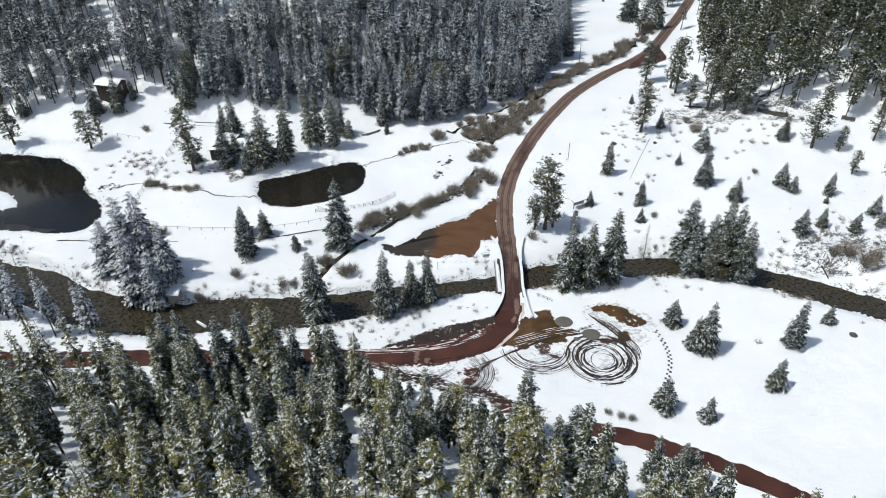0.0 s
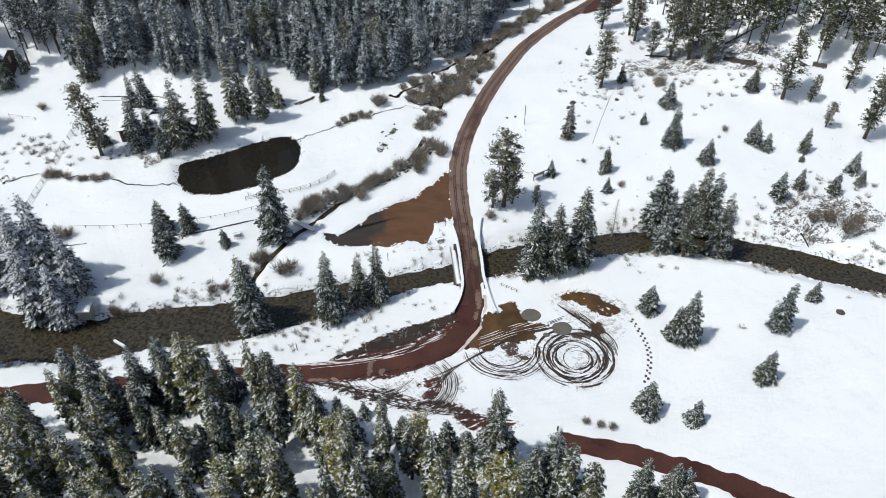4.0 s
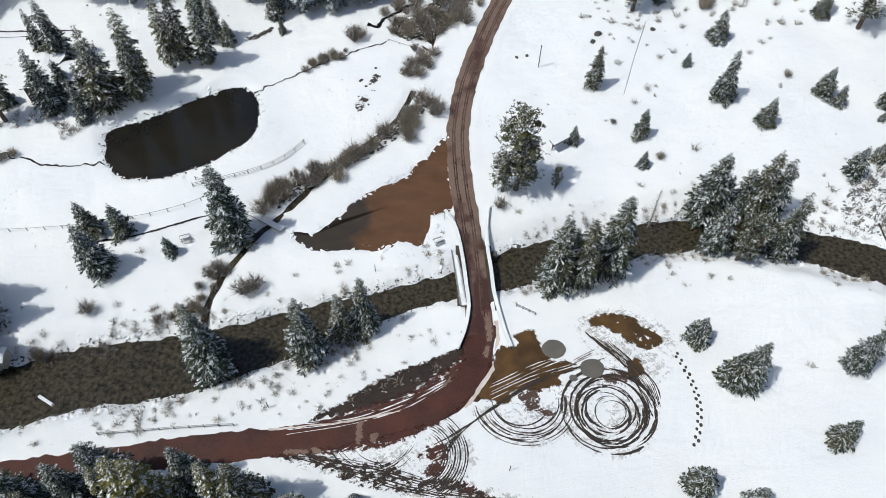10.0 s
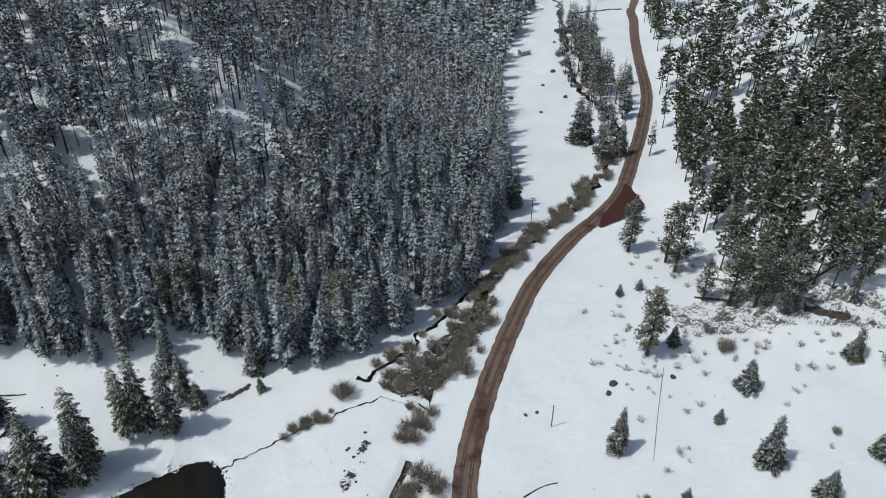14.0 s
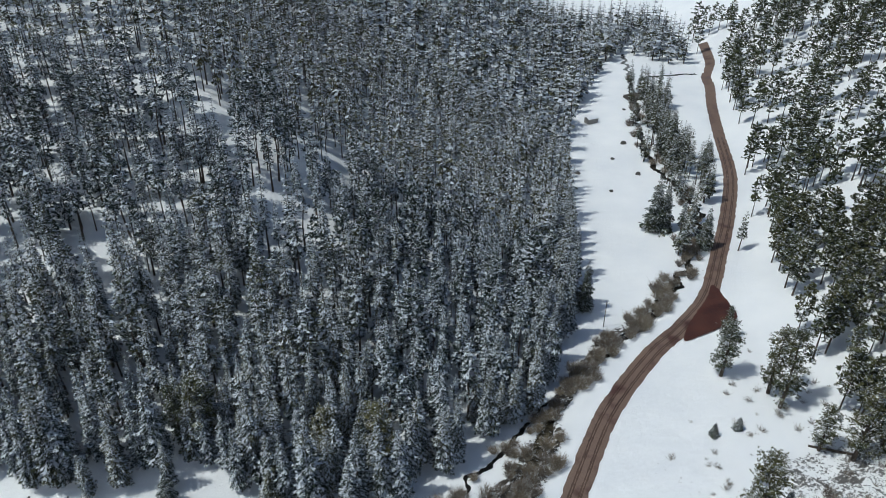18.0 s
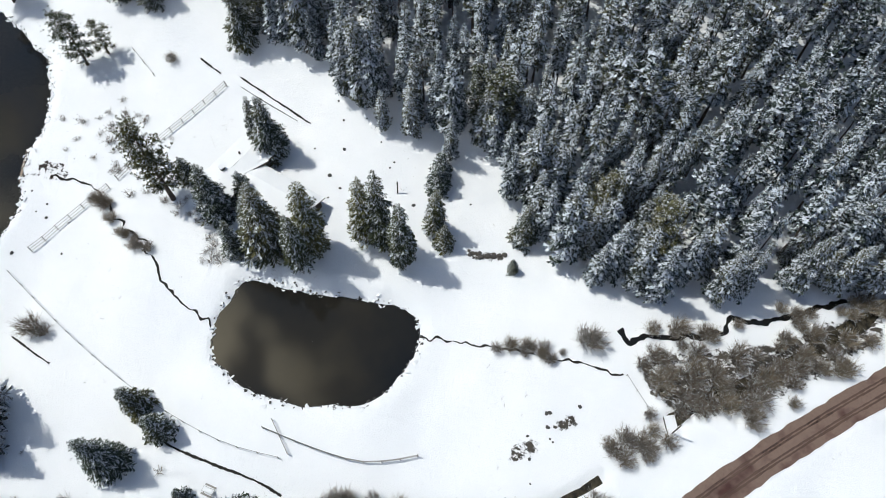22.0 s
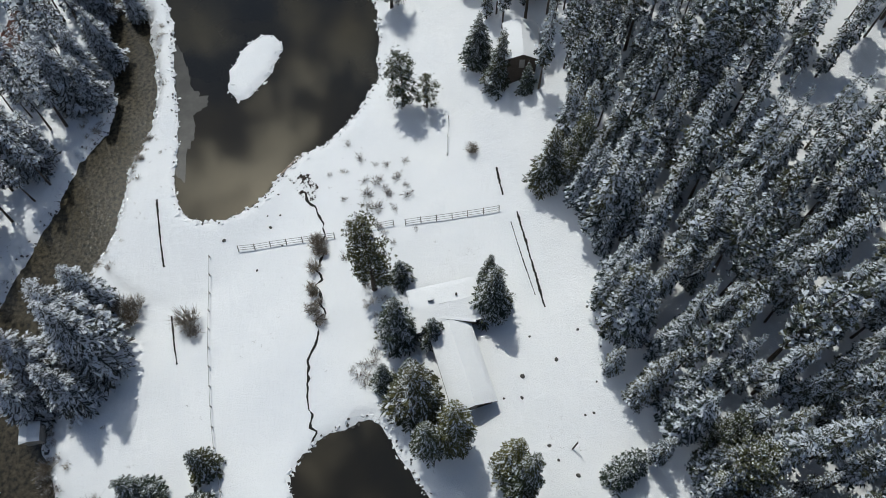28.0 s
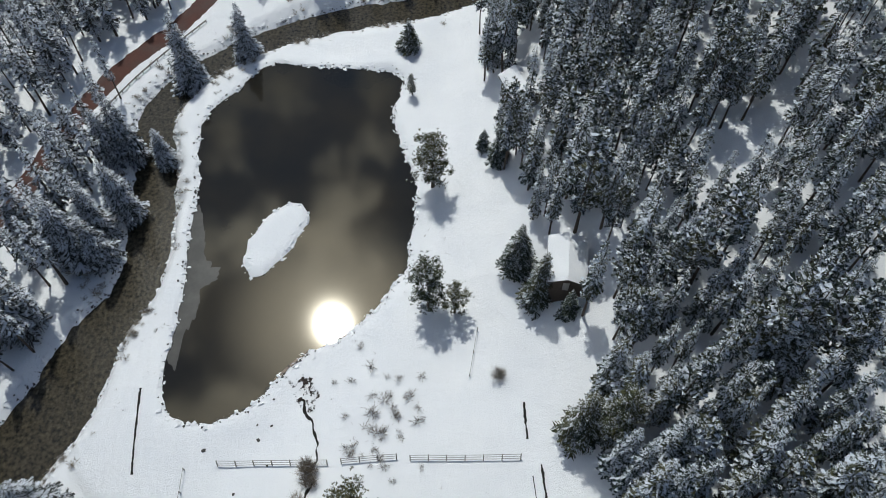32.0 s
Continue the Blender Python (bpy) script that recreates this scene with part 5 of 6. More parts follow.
rail_fence([(-107.7, 20.8), (-107.9, 38.1)], 2.9, 3, 1.35, "weathered grey rail fence between the pond and the pasture", 0.5)
rail_fence([(-108.1, 40.3), (-108.7, 48.9)], 2.9, 3, 1.35, "weathered grey rail fence between the pond and the pasture", 0.5)
rail_fence([(-108.5, 51.0), (-108.5, 67.9)], 2.9, 3, 1.35, "weathered grey rail fence between the pond and the pasture", 0.5)
rail_fence([(-107.1, 15.7), (-89.4, 16.1), (-71.6, 17.9), (-56.7, 21.5), (-47.4, 26.1)], 3.4, 1, 0.9, "long low rail fence across the snowy pasture")
rail_fence([(-52.5, 27.6), (-45.1, 30.4), (-38.2, 33.7), (-34.5, 37), (-31.4, 40.9)], 3.0, 3, 1.25, "split-rail fence beside the small pond")
rail_fence([(-52.3, 29.4), (-46.7, 27.5)], 2.8, 2, 1.1, "short rail fence running to the pond shore")
rail_fence([(-58, -24.2), (-46, -22.8), (-36, -22)], 2.6, 2, 1.0, "low log fence along the river road")
rail_fence([(13.2, 2.2), (16.6, 0.4)], 1.2, 2, 0.9, "short broken timber fence near the bridge")
rail_fence([(-122.6, 60.2), (-131, 61.5)], 4.0, 1, 0.9, "single thin rail fence on the snowy slope")
rail_fence([(-14.6, 72.6), (-9.2, 70.6)], 2.7, 1, 0.5, "low snow-covered plank rail by the culvert")


# ---- buildings ----
def box_wall(a, b, low, high, thick, top=None):
    """An upright wall from a to b; top: the height of a gable's point over its middle."""
    a, b = Vector((*a, 0)), Vector((*b, 0))
    n = (b - a).normalized().cross(Vector((0, 0, 1))) * thick
    prof = [(0, low), (1, low), (1, high)] + ([(0.5, top)] if top else []) + [(0, high)]
    k = len(prof)
    v = [tuple(a + (b - a) * u + o + Vector((0, 0, z))) for o in (Vector(), -n) for u, z in prof]
    tri = [(0, i, i + 1) for i in range(1, k - 1)]
    f = tri + [tuple(k + j for j in reversed(t)) for t in tri]
    for i in range(k):
        j = (i + 1) % k
        f += [(i, k + i, k + j), (i, k + j, j)]
    return np.array(v), np.array(f)


GLASS, gn, gl, gb = material("window_glass", 0.05, spec=0.6)
gb.inputs["Base Color"].default_value = (0.02, 0.024, 0.028, 1)


def gable_building(name, mid, turn, length, width, wall_h, pitch, label, over=0.5, chimney=False, wood=None, windows=2, floor_z=None, category="house", snow=0.35):
    wood = wood or DARKWOOD
    cx, cy = mid
    ca, sa = math.cos(radians(turn)), math.sin(radians(turn))

    def at(u, w):
        return cx + ca * u - sa * w, cy + sa * u + ca * w

    corners = [at(u, w) for u in (-length / 2, length / 2) for w in (-width / 2, width / 2)]
    z0 = min(ground_z(*c) for c in corners) - 0.3 if floor_z is None else floor_z - 0.6
    z1 = (max(ground_z(*c) for c in corners) if floor_z is None else floor_z) + wall_h
    ridge = z1 + pitch * width / 2
    ob = tagged(new(name), label, category)
    L, W = length / 2, width / 2
    part("wall", box_wall(at(-L, -W), at(L, -W), z0, z1, 0.2), wood, ob)
    part("wall", box_wall(at(L, W), at(-L, W), z0, z1, 0.2), wood, ob)
    part("wall", box_wall(at(L, -W + 0.2), at(L, W - 0.2), z0, z1, 0.2, ridge - 0.15), wood, ob)
    part("wall", box_wall(at(-L, W - 0.2), at(-L, -W + 0.2), z0, z1, 0.2, ridge - 0.15), wood, ob)
    for side in (-1, 1):
        eave, top = z1 - pitch * over + 0.12, ridge + 0.12
        e = [(-L - over, side * (W + over), eave), (L + over, side * (W + over), eave), (L + over, side * 0.01, top), (-L - over, side * 0.01, top)]
        if side > 0:
            e = e[::-1]
        roof = part("roof", plate([(*at(u, w), z) for u, w, z in e], 0.16), wood, ob)
        n, m = 12, 7
        v, f = [], []
        r = np.random.default_rng(int(abs(cx)) + side + 5)
        for i in range(n):
            for j in range(m):
                u, w = i / (n - 1) * 2 - 1, j / (m - 1)
                z = eave + (top - eave) * w + snow * (1 - abs(u) ** 10) * (1 if j else 0.35) * (0.85 + 0.25 * r.random()) + 0.02
                v.append((*at(u * (L + over * 0.97), side * (W + over * 0.97) * (1 - w)), z))
        for i in range(n - 1):
            for j in range(m - 1):
                q = i * m + j
                f.append((q, q + m, q + m + 1, q + 1)[:: -side])
        part("roof_snow", mesh_of("roof_snow", np.array(v), np.array(f), [SNOW], smooth=True), SNOW, roof, "thick white snow lying on the roof")
    for end, d in ((1, 1), (-1, -1)):
        a, b = at(end * (L + 0.03), -0.5), at(end * (L + 0.03), 0.5)
        if end > 0:
            part("door", box_wall(a, b, z1 - wall_h, z1 - wall_h + 2.05, 0.06 * -d), GREYWOOD, ob)
    for i in range(windows):
        u = (i + 0.5) / windows * length * 0.8 - length * 0.4
        for side in (-1, 1):
            a, b = at(u - 0.55, side * (W + 0.03)), at(u + 0.55, side * (W + 0.03))
            win = part("window", box_wall(a, b, z1 - 1.75, z1 - 0.55, 0.05), GREYWOOD, ob)
            part("pane", box_wall(at(u - 0.45, side * (W + 0.05)), at(u + 0.45, side * (W + 0.05)), z1 - 1.65, z1 - 0.65, 0.05 + 0.02), GLASS, win)
    if chimney:
        px, py = at(-L * 0.45, W * 0.35)
        ch = part("chimney", beam((px, py, z1), (px, py, ridge + 1.0), 0.8, 0.8, (0, 1, 0)), ROCK, ob)
        part("cap", beam((px, py, ridge + 1.0), (px, py, ridge + 1.2), 1.0, 1.0, (0, 1, 0)), SNOW, ch)
    return ob


gable_building("house", (-80.4, 57.4), 10, 13.4, 6.0, 2.6, 0.34, "long low timber house with a snow-covered gable roof", 0.6, False, windows=4)
wing = gable_building("house_wing", (-90.6, 56.2), 97, 10.6, 6.6, 2.9, 0.13, "broad timber house wing under deep snow beside a spruce", 0.6, True, windows=3)
wing_z = ground_z(-88, 56) + 3.5
fascia = part("fascia", beam((-88.9, 51.2, wing_z), (-86.8, 60.6, wing_z), 0.22, 0.55), DARKWOOD, wing, "dark timber edge between two snowy roof slopes")
part("snow_cap", beam((-89.1, 51.2, wing_z + 0.36), (-87.0, 60.6, wing_z + 0.36), 0.5, 0.16), SNOW, fascia)
part("flue", beam((-91.8, 58.0, wing_z), (-91.8, 58.0, wing_z + 1.1), 0.3, 0.3, (0, 1, 0)), DARKWOOD, wing)
gable_building("cabin", (-137.2, 75.6), -6, 8.2, 5.4, 2.6, 0.42, "small dark log cabin with a snowy roof among trees", 0.6, False, windows=2, category="cabin")
gable_building("cabin", (-180.2, 70.2), 20, 7.0, 5.4, 2.6, 0.5, "little dark cabin with a snowy roof in the forest", 0.7, False, windows=1, category="cabin")
gable_building("pump_house", (-78.8, -11.2), 5, 2.6, 2.6, 1.9, 0.3, "small snow-roofed timber hut at the river bank", 0.3, False, windows=0, category="hut", floor_z=-4.6, wood=GREYWOOD)
gable_building("shed", (42.6, 306), 30, 5.0, 3.4, 2.0, 0.4, "small grey shed alone on the far meadow", 0.3, False, windows=0, category="shed", wood=GREYWOOD)

# ---- small things ----
kiosk = tagged(new("notice_kiosk"), "timber notice kiosk with a snowy roof on posts", "sign")
kz = ground_z(23.9, 40.8)
for px, py in ((22.5, 39.9), (25.3, 41.7)):
    part("post", beam((px, py, kz - 0.4), (px, py, kz + 2.5), 0.2, 0.2, (0, 1, 0)), DARKWOOD, kiosk)
part("board", beam((22.5, 39.9, kz + 1.5), (25.3, 41.7, kz + 1.5), 0.08, 1.3), GREYWOOD, kiosk)
kroof = part("roof", plate([(21.6, 40.4, kz + 2.45), (22.6, 38.8, kz + 2.45), (26.2, 41.1, kz + 2.75), (25.2, 42.7, kz + 2.75)], 0.14), DARKWOOD, kiosk)
part("roof_snow", plate([(21.65, 40.4, kz + 2.72), (22.6, 38.85, kz + 2.72), (26.15, 41.1, kz + 3.02), (25.2, 42.65, kz + 3.02)], 0.26), SNOW, kroof)


def picnic_table(x, y, turn):
    ob = tagged(new("picnic_table"), "wooden picnic table with benches, half buried in snow", "table", "picnic tables")
    z = ground_z(x, y)
    for w, h, wd in ((-0.72, 0.45, 0.28), (0.72, 0.45, 0.28)):
        part("bench", beam((-0.95, w, h), (0.95, w, h), wd, 0.06), GREYWOOD, ob)
    top = part("tabletop", beam((-0.95, 0, 0.75), (0.95, 0, 0.75), 0.8, 0.06), GREYWOOD, ob)
    v, f = mound(8, 1.8, 0.72, 0.14, 5, 0.78)
    part("snow_cover", (v, f), SNOW, top)
    for u in (-0.7, 0.7):
        for sgn in (-1, 1):
            part("leg", beam((u, sgn * 0.7, -0.1), (u, sgn * 0.2, 0.73), 0.08), DARKWOOD, ob)
    ob.matrix_basis = pose(x, y, z, 0, 0, turn)
    return ob


picnic_table(-52.0, 15.6, 20)
picnic_table(-1.8, 16.2, 25)


def post_thing(name, x, y, h, label, category, wide=0.18, lean=(0, 0), arm=False):
    ob = tagged(new(name), label, category)
    z = ground_z(x, y)
    part("shaft", beam((x, y, z - 0.5), (x + lean[0], y + lean[1], z + h), wide, wide, (0, 1, 0.1)), DARKWOOD, ob)
    if arm:
        part("cross_arm", beam((x + lean[0] - 0.8, y + lean[1], z + h - 0.5), (x + lean[0] + 0.8, y + lean[1], z + h - 0.5), 0.12), DARKWOOD, ob)
    part("cap", beam((x + lean[0], y + lean[1], z + h), (x + lean[0], y + lean[1], z + h + 0.08), wide * 1.3, wide * 1.3, (0, 1, 0.1)), SNOW, ob)
    return ob


post_thing("utility_pole", 21.0, 64.5, 6.5, "bare wooden utility pole on the meadow", "pole")
post_thing("utility_pole", 26.6, 145.4, 8, "bare wooden utility pole beside the creek", "pole", arm=True)
post_thing("utility_pole", -65.7, 72.4, 3, "leaning wooden pole in the snow above the pond", "pole", lean=(-0.4, 0.6))
post_thing("utility_pole", -4.0, 69.5, 6, "slim wooden pole next to the culvert", "pole")
for x, y in ((-30.7, -18.6), (-14, 9.4), (10.5, -29), (-0.6, 21.6)):
    post_thing("marker_post", x, y, 2.6, "thin marker post standing in the snow", "post", 0.12)
gate = tagged(new("log_gate"), "snow-covered log barrier across the muddy track", "gate")
gz = ground_z(23, -39)
part("log", beam((23.3, -36.3, gz + 0.8), (22.7, -42.6, gz + 0.9), 0.3), GREYWOOD, gate)
part("snow_cap", beam((23.3, -36.3, gz + 1.02), (22.7, -42.6, gz + 1.12), 0.36, 0.16), SNOW, gate)
for y in (-36.5, -42.4):
    part("post", beam((23, y, gz - 0.4), (23, y, gz + 1.2), 0.3, 0.3, (0, 1, 0)), DARKWOOD, gate)
foot = tagged(new("footbridge"), "snow-covered plank footbridge over the creek", "footbridge")
fz = ground_z(-39.6, 21.8) + 0.5
for o in (-0.45, 0, 0.45):
    part("plank", beam((-39.4 + o * 0.4, 21.9 + o, fz), (-33.2 + o * 0.4, 18.2 + o, fz), 0.4, 0.12), GREYWOOD, foot)
part("snow_cover", beam((-39.4, 21.9, fz + 0.14), (-33.2, 18.2, fz + 0.14), 1.2, 0.18), SNOW, foot)
culvert = tagged(new("culvert"), "dark culvert crossing with snow on top", "culvert")
part("headwall", beam((-5.9, 71.6, ground_z(-6, 72) + 0.1), (-2.4, 68.4, ground_z(-6, 72) + 0.1), 1.6, 1.0), DARKWOOD, culvert)
part("snow_cover", beam((-5.9, 71.6, ground_z(-6, 72) + 0.65), (-2.4, 68.4, ground_z(-6, 72) + 0.65), 1.7, 0.16), SNOW, culvert)


def fallen_log(a, b, thick, label, mat=None, snowy=True, lift=0.1):
    ob = tagged(new("fallen_log"), label, "log", "fallen logs")
    za, zb = ground_z(*a) + lift, ground_z(*b) + lift
    part("stem", beam((*a, za), (*b, zb), thick), mat or DARKWOOD, ob)
    if snowy:
        part("snow_cap", beam((*a, za + thick * 0.55), (*b, zb + thick * 0.55), thick * 0.8, thick * 0.3), SNOW, ob)


fallen_log((-71.2, -16.8), (-68.3, -18.4), 0.55, "white log stranded in the river", SNOW, True, 1.2)
fallen_log((-91.6, 59.6), (-89.6, 61.8), 0.35, "dark log lying beside the house")
fallen_log((62.5, 104), (70, 101), 0.4, "fallen trunk on the hillside", snowy=False)
fallen_log((86, 100), (97, 104), 0.4, "fallen trunk on the hillside", snowy=False)
fallen_log((88, 22), (91, 16), 0.35, "broken branch lying over the river bank", snowy=False)
fallen_log((80, 14.5), (84.5, 10), 0.35, "broken branch lying over the river bank", snowy=False)


def rock_mesh(seed, size):
    bm = bmesh.new()
    bmesh.ops.create_icosphere(bm, subdivisions=2, radius=size)
    r = np.random.default_rng(seed)
    k = r.uniform(-2, 2, 3)
    for v in bm.verts:
        n = noise.noise(v.co / size * 1.4 + Vector(k)) * 0.45 + 1
        v.co = Vector((v.co.x * n * 1.2, v.co.y * n, v.co.z * n * 0.6))
    me = bpy.data.meshes.new("rock")
    bm.to_mesh(me)
    bm.free()
    me.materials.append(ROCK)
    return me


rocks = [rock_mesh(i, 0.5) for i in range(4)]
r = np.random.default_rng(60)
rock_rows = [(-47.9, 72.3, 0.8), (-46.2, 73.1, 1.0), (-44.6, 74.8, 0.9), (-43.2, 76.2, 0.8), (-46.8, 73.6, 0.7), (-45.4, 74.2, 0.8), (-43.9, 75.6, 0.7), (-122.5, -10.6, 1.4), (87.4, -5.2, 1.6), (49.5, 77.1, 1.2), (36.1, 75.7, 1.8), (34.6, 73, 1.3), (16, 67.5, 0.8), (18.5, 68.2, 0.8), (-129, -10, 1.0), (53, 279, 2.4), (30.6, 247, 2), (53.3, 246, 2), (46, 262, 1.5), (41, 231, 1.5), (60, 322, 1.6)]
rock_rows += [(float(x), float(y), float(s)) for x, y, s in zip(r.normal(-18.5, 1.6, 12), r.normal(56.5, 4, 12), r.uniform(0.25, 0.6, 12))]
rock_rows += [(float(x), float(y), float(s)) for x, y, s in zip(r.normal(-112, 5, 7), r.normal(25, 3.5, 7), r.uniform(0.3, 0.7, 7))]
rock_rows += [(float(x), float(y), float(s)) for x, y, s in zip(r.uniform(-92, -52, 16), r.uniform(63, 80, 16), r.uniform(0.3, 0.7, 16))]
for x, y, s in rock_rows:
    ob = tagged(new("boulder", rocks[int(r.integers(0, 4))]), "dark wet boulder poking through the snow", "boulder", "boulders in the valley")
    ob.matrix_basis = Matrix.Translation((x, y, ground_z(x, y) + 0.05 * s)) @ Euler((0, 0, r.uniform(0, 6.28))).to_matrix().to_4x4() @ Matrix.Diagonal((s, s, s, 1))

# ---- mud, tyre tracks and bare ground ----
def flat(name, mesh, label, category):
    return tagged(new(name, mesh), label, category, kind="structure")


WET_BEND = [(6.5, -3), (2.9, -6.2), (-1.1, -8.3), (-5.0, -10.2), (-9.9, -12.1), (-14.7, -14.8), (-17.3, -18.4), (-22.0, -22.0), (-30, -23.5), (-30, -27.2), (-21.5, -26.8), (-12.3, -26.0), (-5.1, -23.4), (0.1, -20.4), (3.2, -17.8), (6, -13.6), (8.6, -8)]
PUDDLE_RING = [(12.5, -3.8), (15.7, -2.7), (17.0, -4.9), (17.6, -6.7), (19.5, -8.9), (22.1, -9.0), (23.0, -10.5), (20.3, -12.1), (20.7, -13.6), (18.6, -14.2), (16.0, -15.3), (13.5, -14.8), (11.4, -15.4), (11.8, -17.0), (10.3, -17.6), (6.3, -16.7), (4.8, -16.0), (6.4, -13.8), (8.3, -10.0), (9.5, -6.2), (11.3, -6.4), (12.9, -5.6)]
UPPER_RING = [(26.7, 0.1), (29.5, 0.9), (34.9, 0.5), (36.2, -1.6), (38.6, -2.8), (39.9, -4.7), (38.6, -6.2), (35.5, -6.5), (32.1, -4.1), (30.2, -2.5), (27.0, -1.7)]
SMALL_RING = [(32.3, -8.9), (34.6, -8.5), (35.5, -11.1), (34.4, -12.0), (32.6, -11.7)]
SHOVED_RING = [(27.8, -11.8), (29.6, -11.4), (32.3, -11.7), (31.3, -13.6), (28.4, -12.9)]
FAN_RING = [(12.3, -14.8), (16.0, -14.8), (16.6, -17.6), (18.9, -19.3), (16.7, -19.5), (13.8, -18.1)]
CORE_RING = [(-5.8, -26.5), (-1.1, -24.6), (0.4, -26.6), (-1.2, -30.2), (-3.6, -29.6), (-2.7, -27.5)]
LOW_RING = [(-17.5, -30.1), (-11.9, -29.3), (-6.2, -30.2), (0.4, -30.4), (3.4, -31.6), (-2.4, -32.8), (-9.8, -32.6), (-15.5, -31.3)]
LANE_RING = [(1.5, -30.2), (5.5, -32.2), (11.1, -34.4), (16.2, -35.2), (11.5, -36.4), (6.8, -37.2), (3.2, -34.2)]
SOIL_RING = [(-23.4, -20.8), (-18.6, -17.9), (-14.9, -15.2), (-9.0, -11.7), (-2.8, -9.3), (2.3, -6.8), (2.6, -8.9), (-2.8, -13.0), (-4.8, -14.7), (-8.7, -16.9), (-14.6, -18.7), (-18.4, -20.2)]
DRY_RINGS = [[(6.9, 0.1), (8.4, 0.5), (8.6, -4.4), (7.7, -8.6), (6.5, -8.4), (7.2, -5.0)], [(-15.2, -21.2), (-14.0, -21.0), (-14.1, -24.6), (-15.2, -24.8)], [(-12.8, -23.1), (-11.3, -22.9), (-11.4, -24.6), (-12.7, -24.6)], [(-27.0, -26.0), (-23.2, -25.8), (-22.8, -26.7), (-26.9, -26.9)], [(-22.5, -25.5), (-20.6, -25.9), (-20.5, -26.8), (-22.1, -26.8)], [(-0.7, -13.9), (1.1, -11.7), (1.3, -12.7), (-0.2, -14.6)]]
THAW_RING = [(-28, -27.0), (-17.6, -27.4), (-9, -28.2), (-8, -30), (-17, -29.6), (-25, -28.2)]


JUNCTION = [(46, 140), (50.5, 142), (55, 144.5), (60, 148), (62, 151), (61.5, 158), (59.8, 166), (56.5, 159.5), (49, 147.5)]


def clip_sheet(p, d, tri):
    """The part of a sheet of triangles where d is negative, cut along the line where d is zero."""
    inside = d[tri] < 0
    count = inside.sum(1)
    whole = tri[count == 3]
    out_v, out_f, k = [p], [whole], len(p)

    def cut(a, b):
        t = d[a] / (d[a] - d[b])
        return p[a] + (p[b] - p[a]) * t[:, None]

    for n in (1, 2):
        rows = tri[count == n]
        if not len(rows):
            continue
        odd = np.argmax(inside[count == n] if n == 1 else ~inside[count == n], 1)
        at = np.arange(len(rows))
        a, b, c = (rows[at, (odd + j) % 3] for j in range(3))
        ab, ac = cut(a, b), cut(a, c)
        m = len(rows)
        out_v += [ab, ac]
        i, j = k + np.arange(m), k + m + np.arange(m)
        out_f += [np.stack([a, i, j], 1)] if n == 1 else [np.stack([i, b, c], 1), np.stack([i, c, j], 1)]
        k += 2 * m
    v, f = np.concatenate(out_v), np.concatenate(out_f)
    used, f = np.unique(f, return_inverse=True)
    return v[used], f.reshape(-1, 3)


def edged(mesh):
    """Marks a narrow strip of three rows: its middle row lies inside, its sides at the edge."""
    return mark(mesh, np.tile((-0.5, 1.1, -0.5), len(mesh.vertices) // 3))


def churned(name, rings, mat, label, category, cell=0.2, rough=0.5, streak=0.0, lift=0.055, holes=0.0):
    """Broken ground inside closed lines, with a torn edge and streaks of snow left between."""
    V, F, D, k = [], [], [], 0
    for m, ring in enumerate(rings):
        line = curve(ring, 0.5, True)
        (x0, y0), (x1, y1) = line.min(0) - 2.2, line.max(0) + 2.2
        xs, ys = np.arange(x0, x1, cell), np.arange(y0, y1, cell)
        x, y = np.meshgrid(xs, ys)
        x = x + 0.05 * wobble(x, y, 0.21, 3)
        y = y + 0.05 * wobble(x, y, 0.19, 5)
        fine = 0.55 * wobble(x, y, 0.75, 1) + 0.6 * wobble(x, y, 0.33, 2) + 0.4 * wobble(x, y, 1.9, 6)
        d = (ring_distance(line, x.ravel(), y.ravel()).reshape(x.shape) + rough * 0.4 * fine) / (0.5 + 0.5 * rough)
        if streak:
            d = np.maximum(d, 2 * (streak * (0.5 + 0.8 * fine) - np.abs(wobble(x * 0.35 - y * 0.9, (x + y) * 0.12, 0.55, 8 + m))))
        if holes:
            d = np.maximum(d, fine + 0.5 * wobble(x, y, 2.6, 9) - 1.15 + holes)
        w = len(xs)
        i = (np.arange(len(ys) - 1)[:, None] * w + np.arange(w - 1)).ravel()
        tri = np.concatenate([np.stack([i, i + 1, i + w + 1], 1), np.stack([i, i + w + 1, i + w], 1)])
        p, f = clip_sheet(np.column_stack([x.ravel(), y.ravel(), d.ravel()]), d.ravel() - 1.3, tri)
        V.append(np.column_stack([p[:, :2], lay(p[:, 0], p[:, 1]) + lift]))
        D.append(-p[:, 2])
        F.append(f + k)
        k += len(p)
    return flat(name, mark(mesh_of(name, np.concatenate(V), np.concatenate(F), [mat], smooth=True), np.concatenate(D)), label, category)


MUD_TORN, PUDDLE_TORN, SOIL_TORN, BARE_TORN = torn(MUD), torn(PUDDLE, 0.9), torn(mud_material("dark_brown_soil", (0.016, 0.011, 0.009), (0.046, 0.033, 0.027), 0.7, 0.9), 1.3), torn(BARE, 1.3)
churned("mud_patch", [WET_BEND], MUD_TORN, "wide wet red mud at the bend of the road", "mud", rough=0.9, streak=0.05, lift=0.06)
churned("soil_edge", [LOW_RING, THAW_RING], SOIL_TORN, "dark thawed soil between tyre tracks", "soil", rough=0.9, streak=0.35, holes=0.5)
churned("mud_patch", [CORE_RING, LANE_RING], MUD_TORN, "red mud churned up by turning tyres", "mud", rough=0.8, streak=0.12, holes=-0.1)
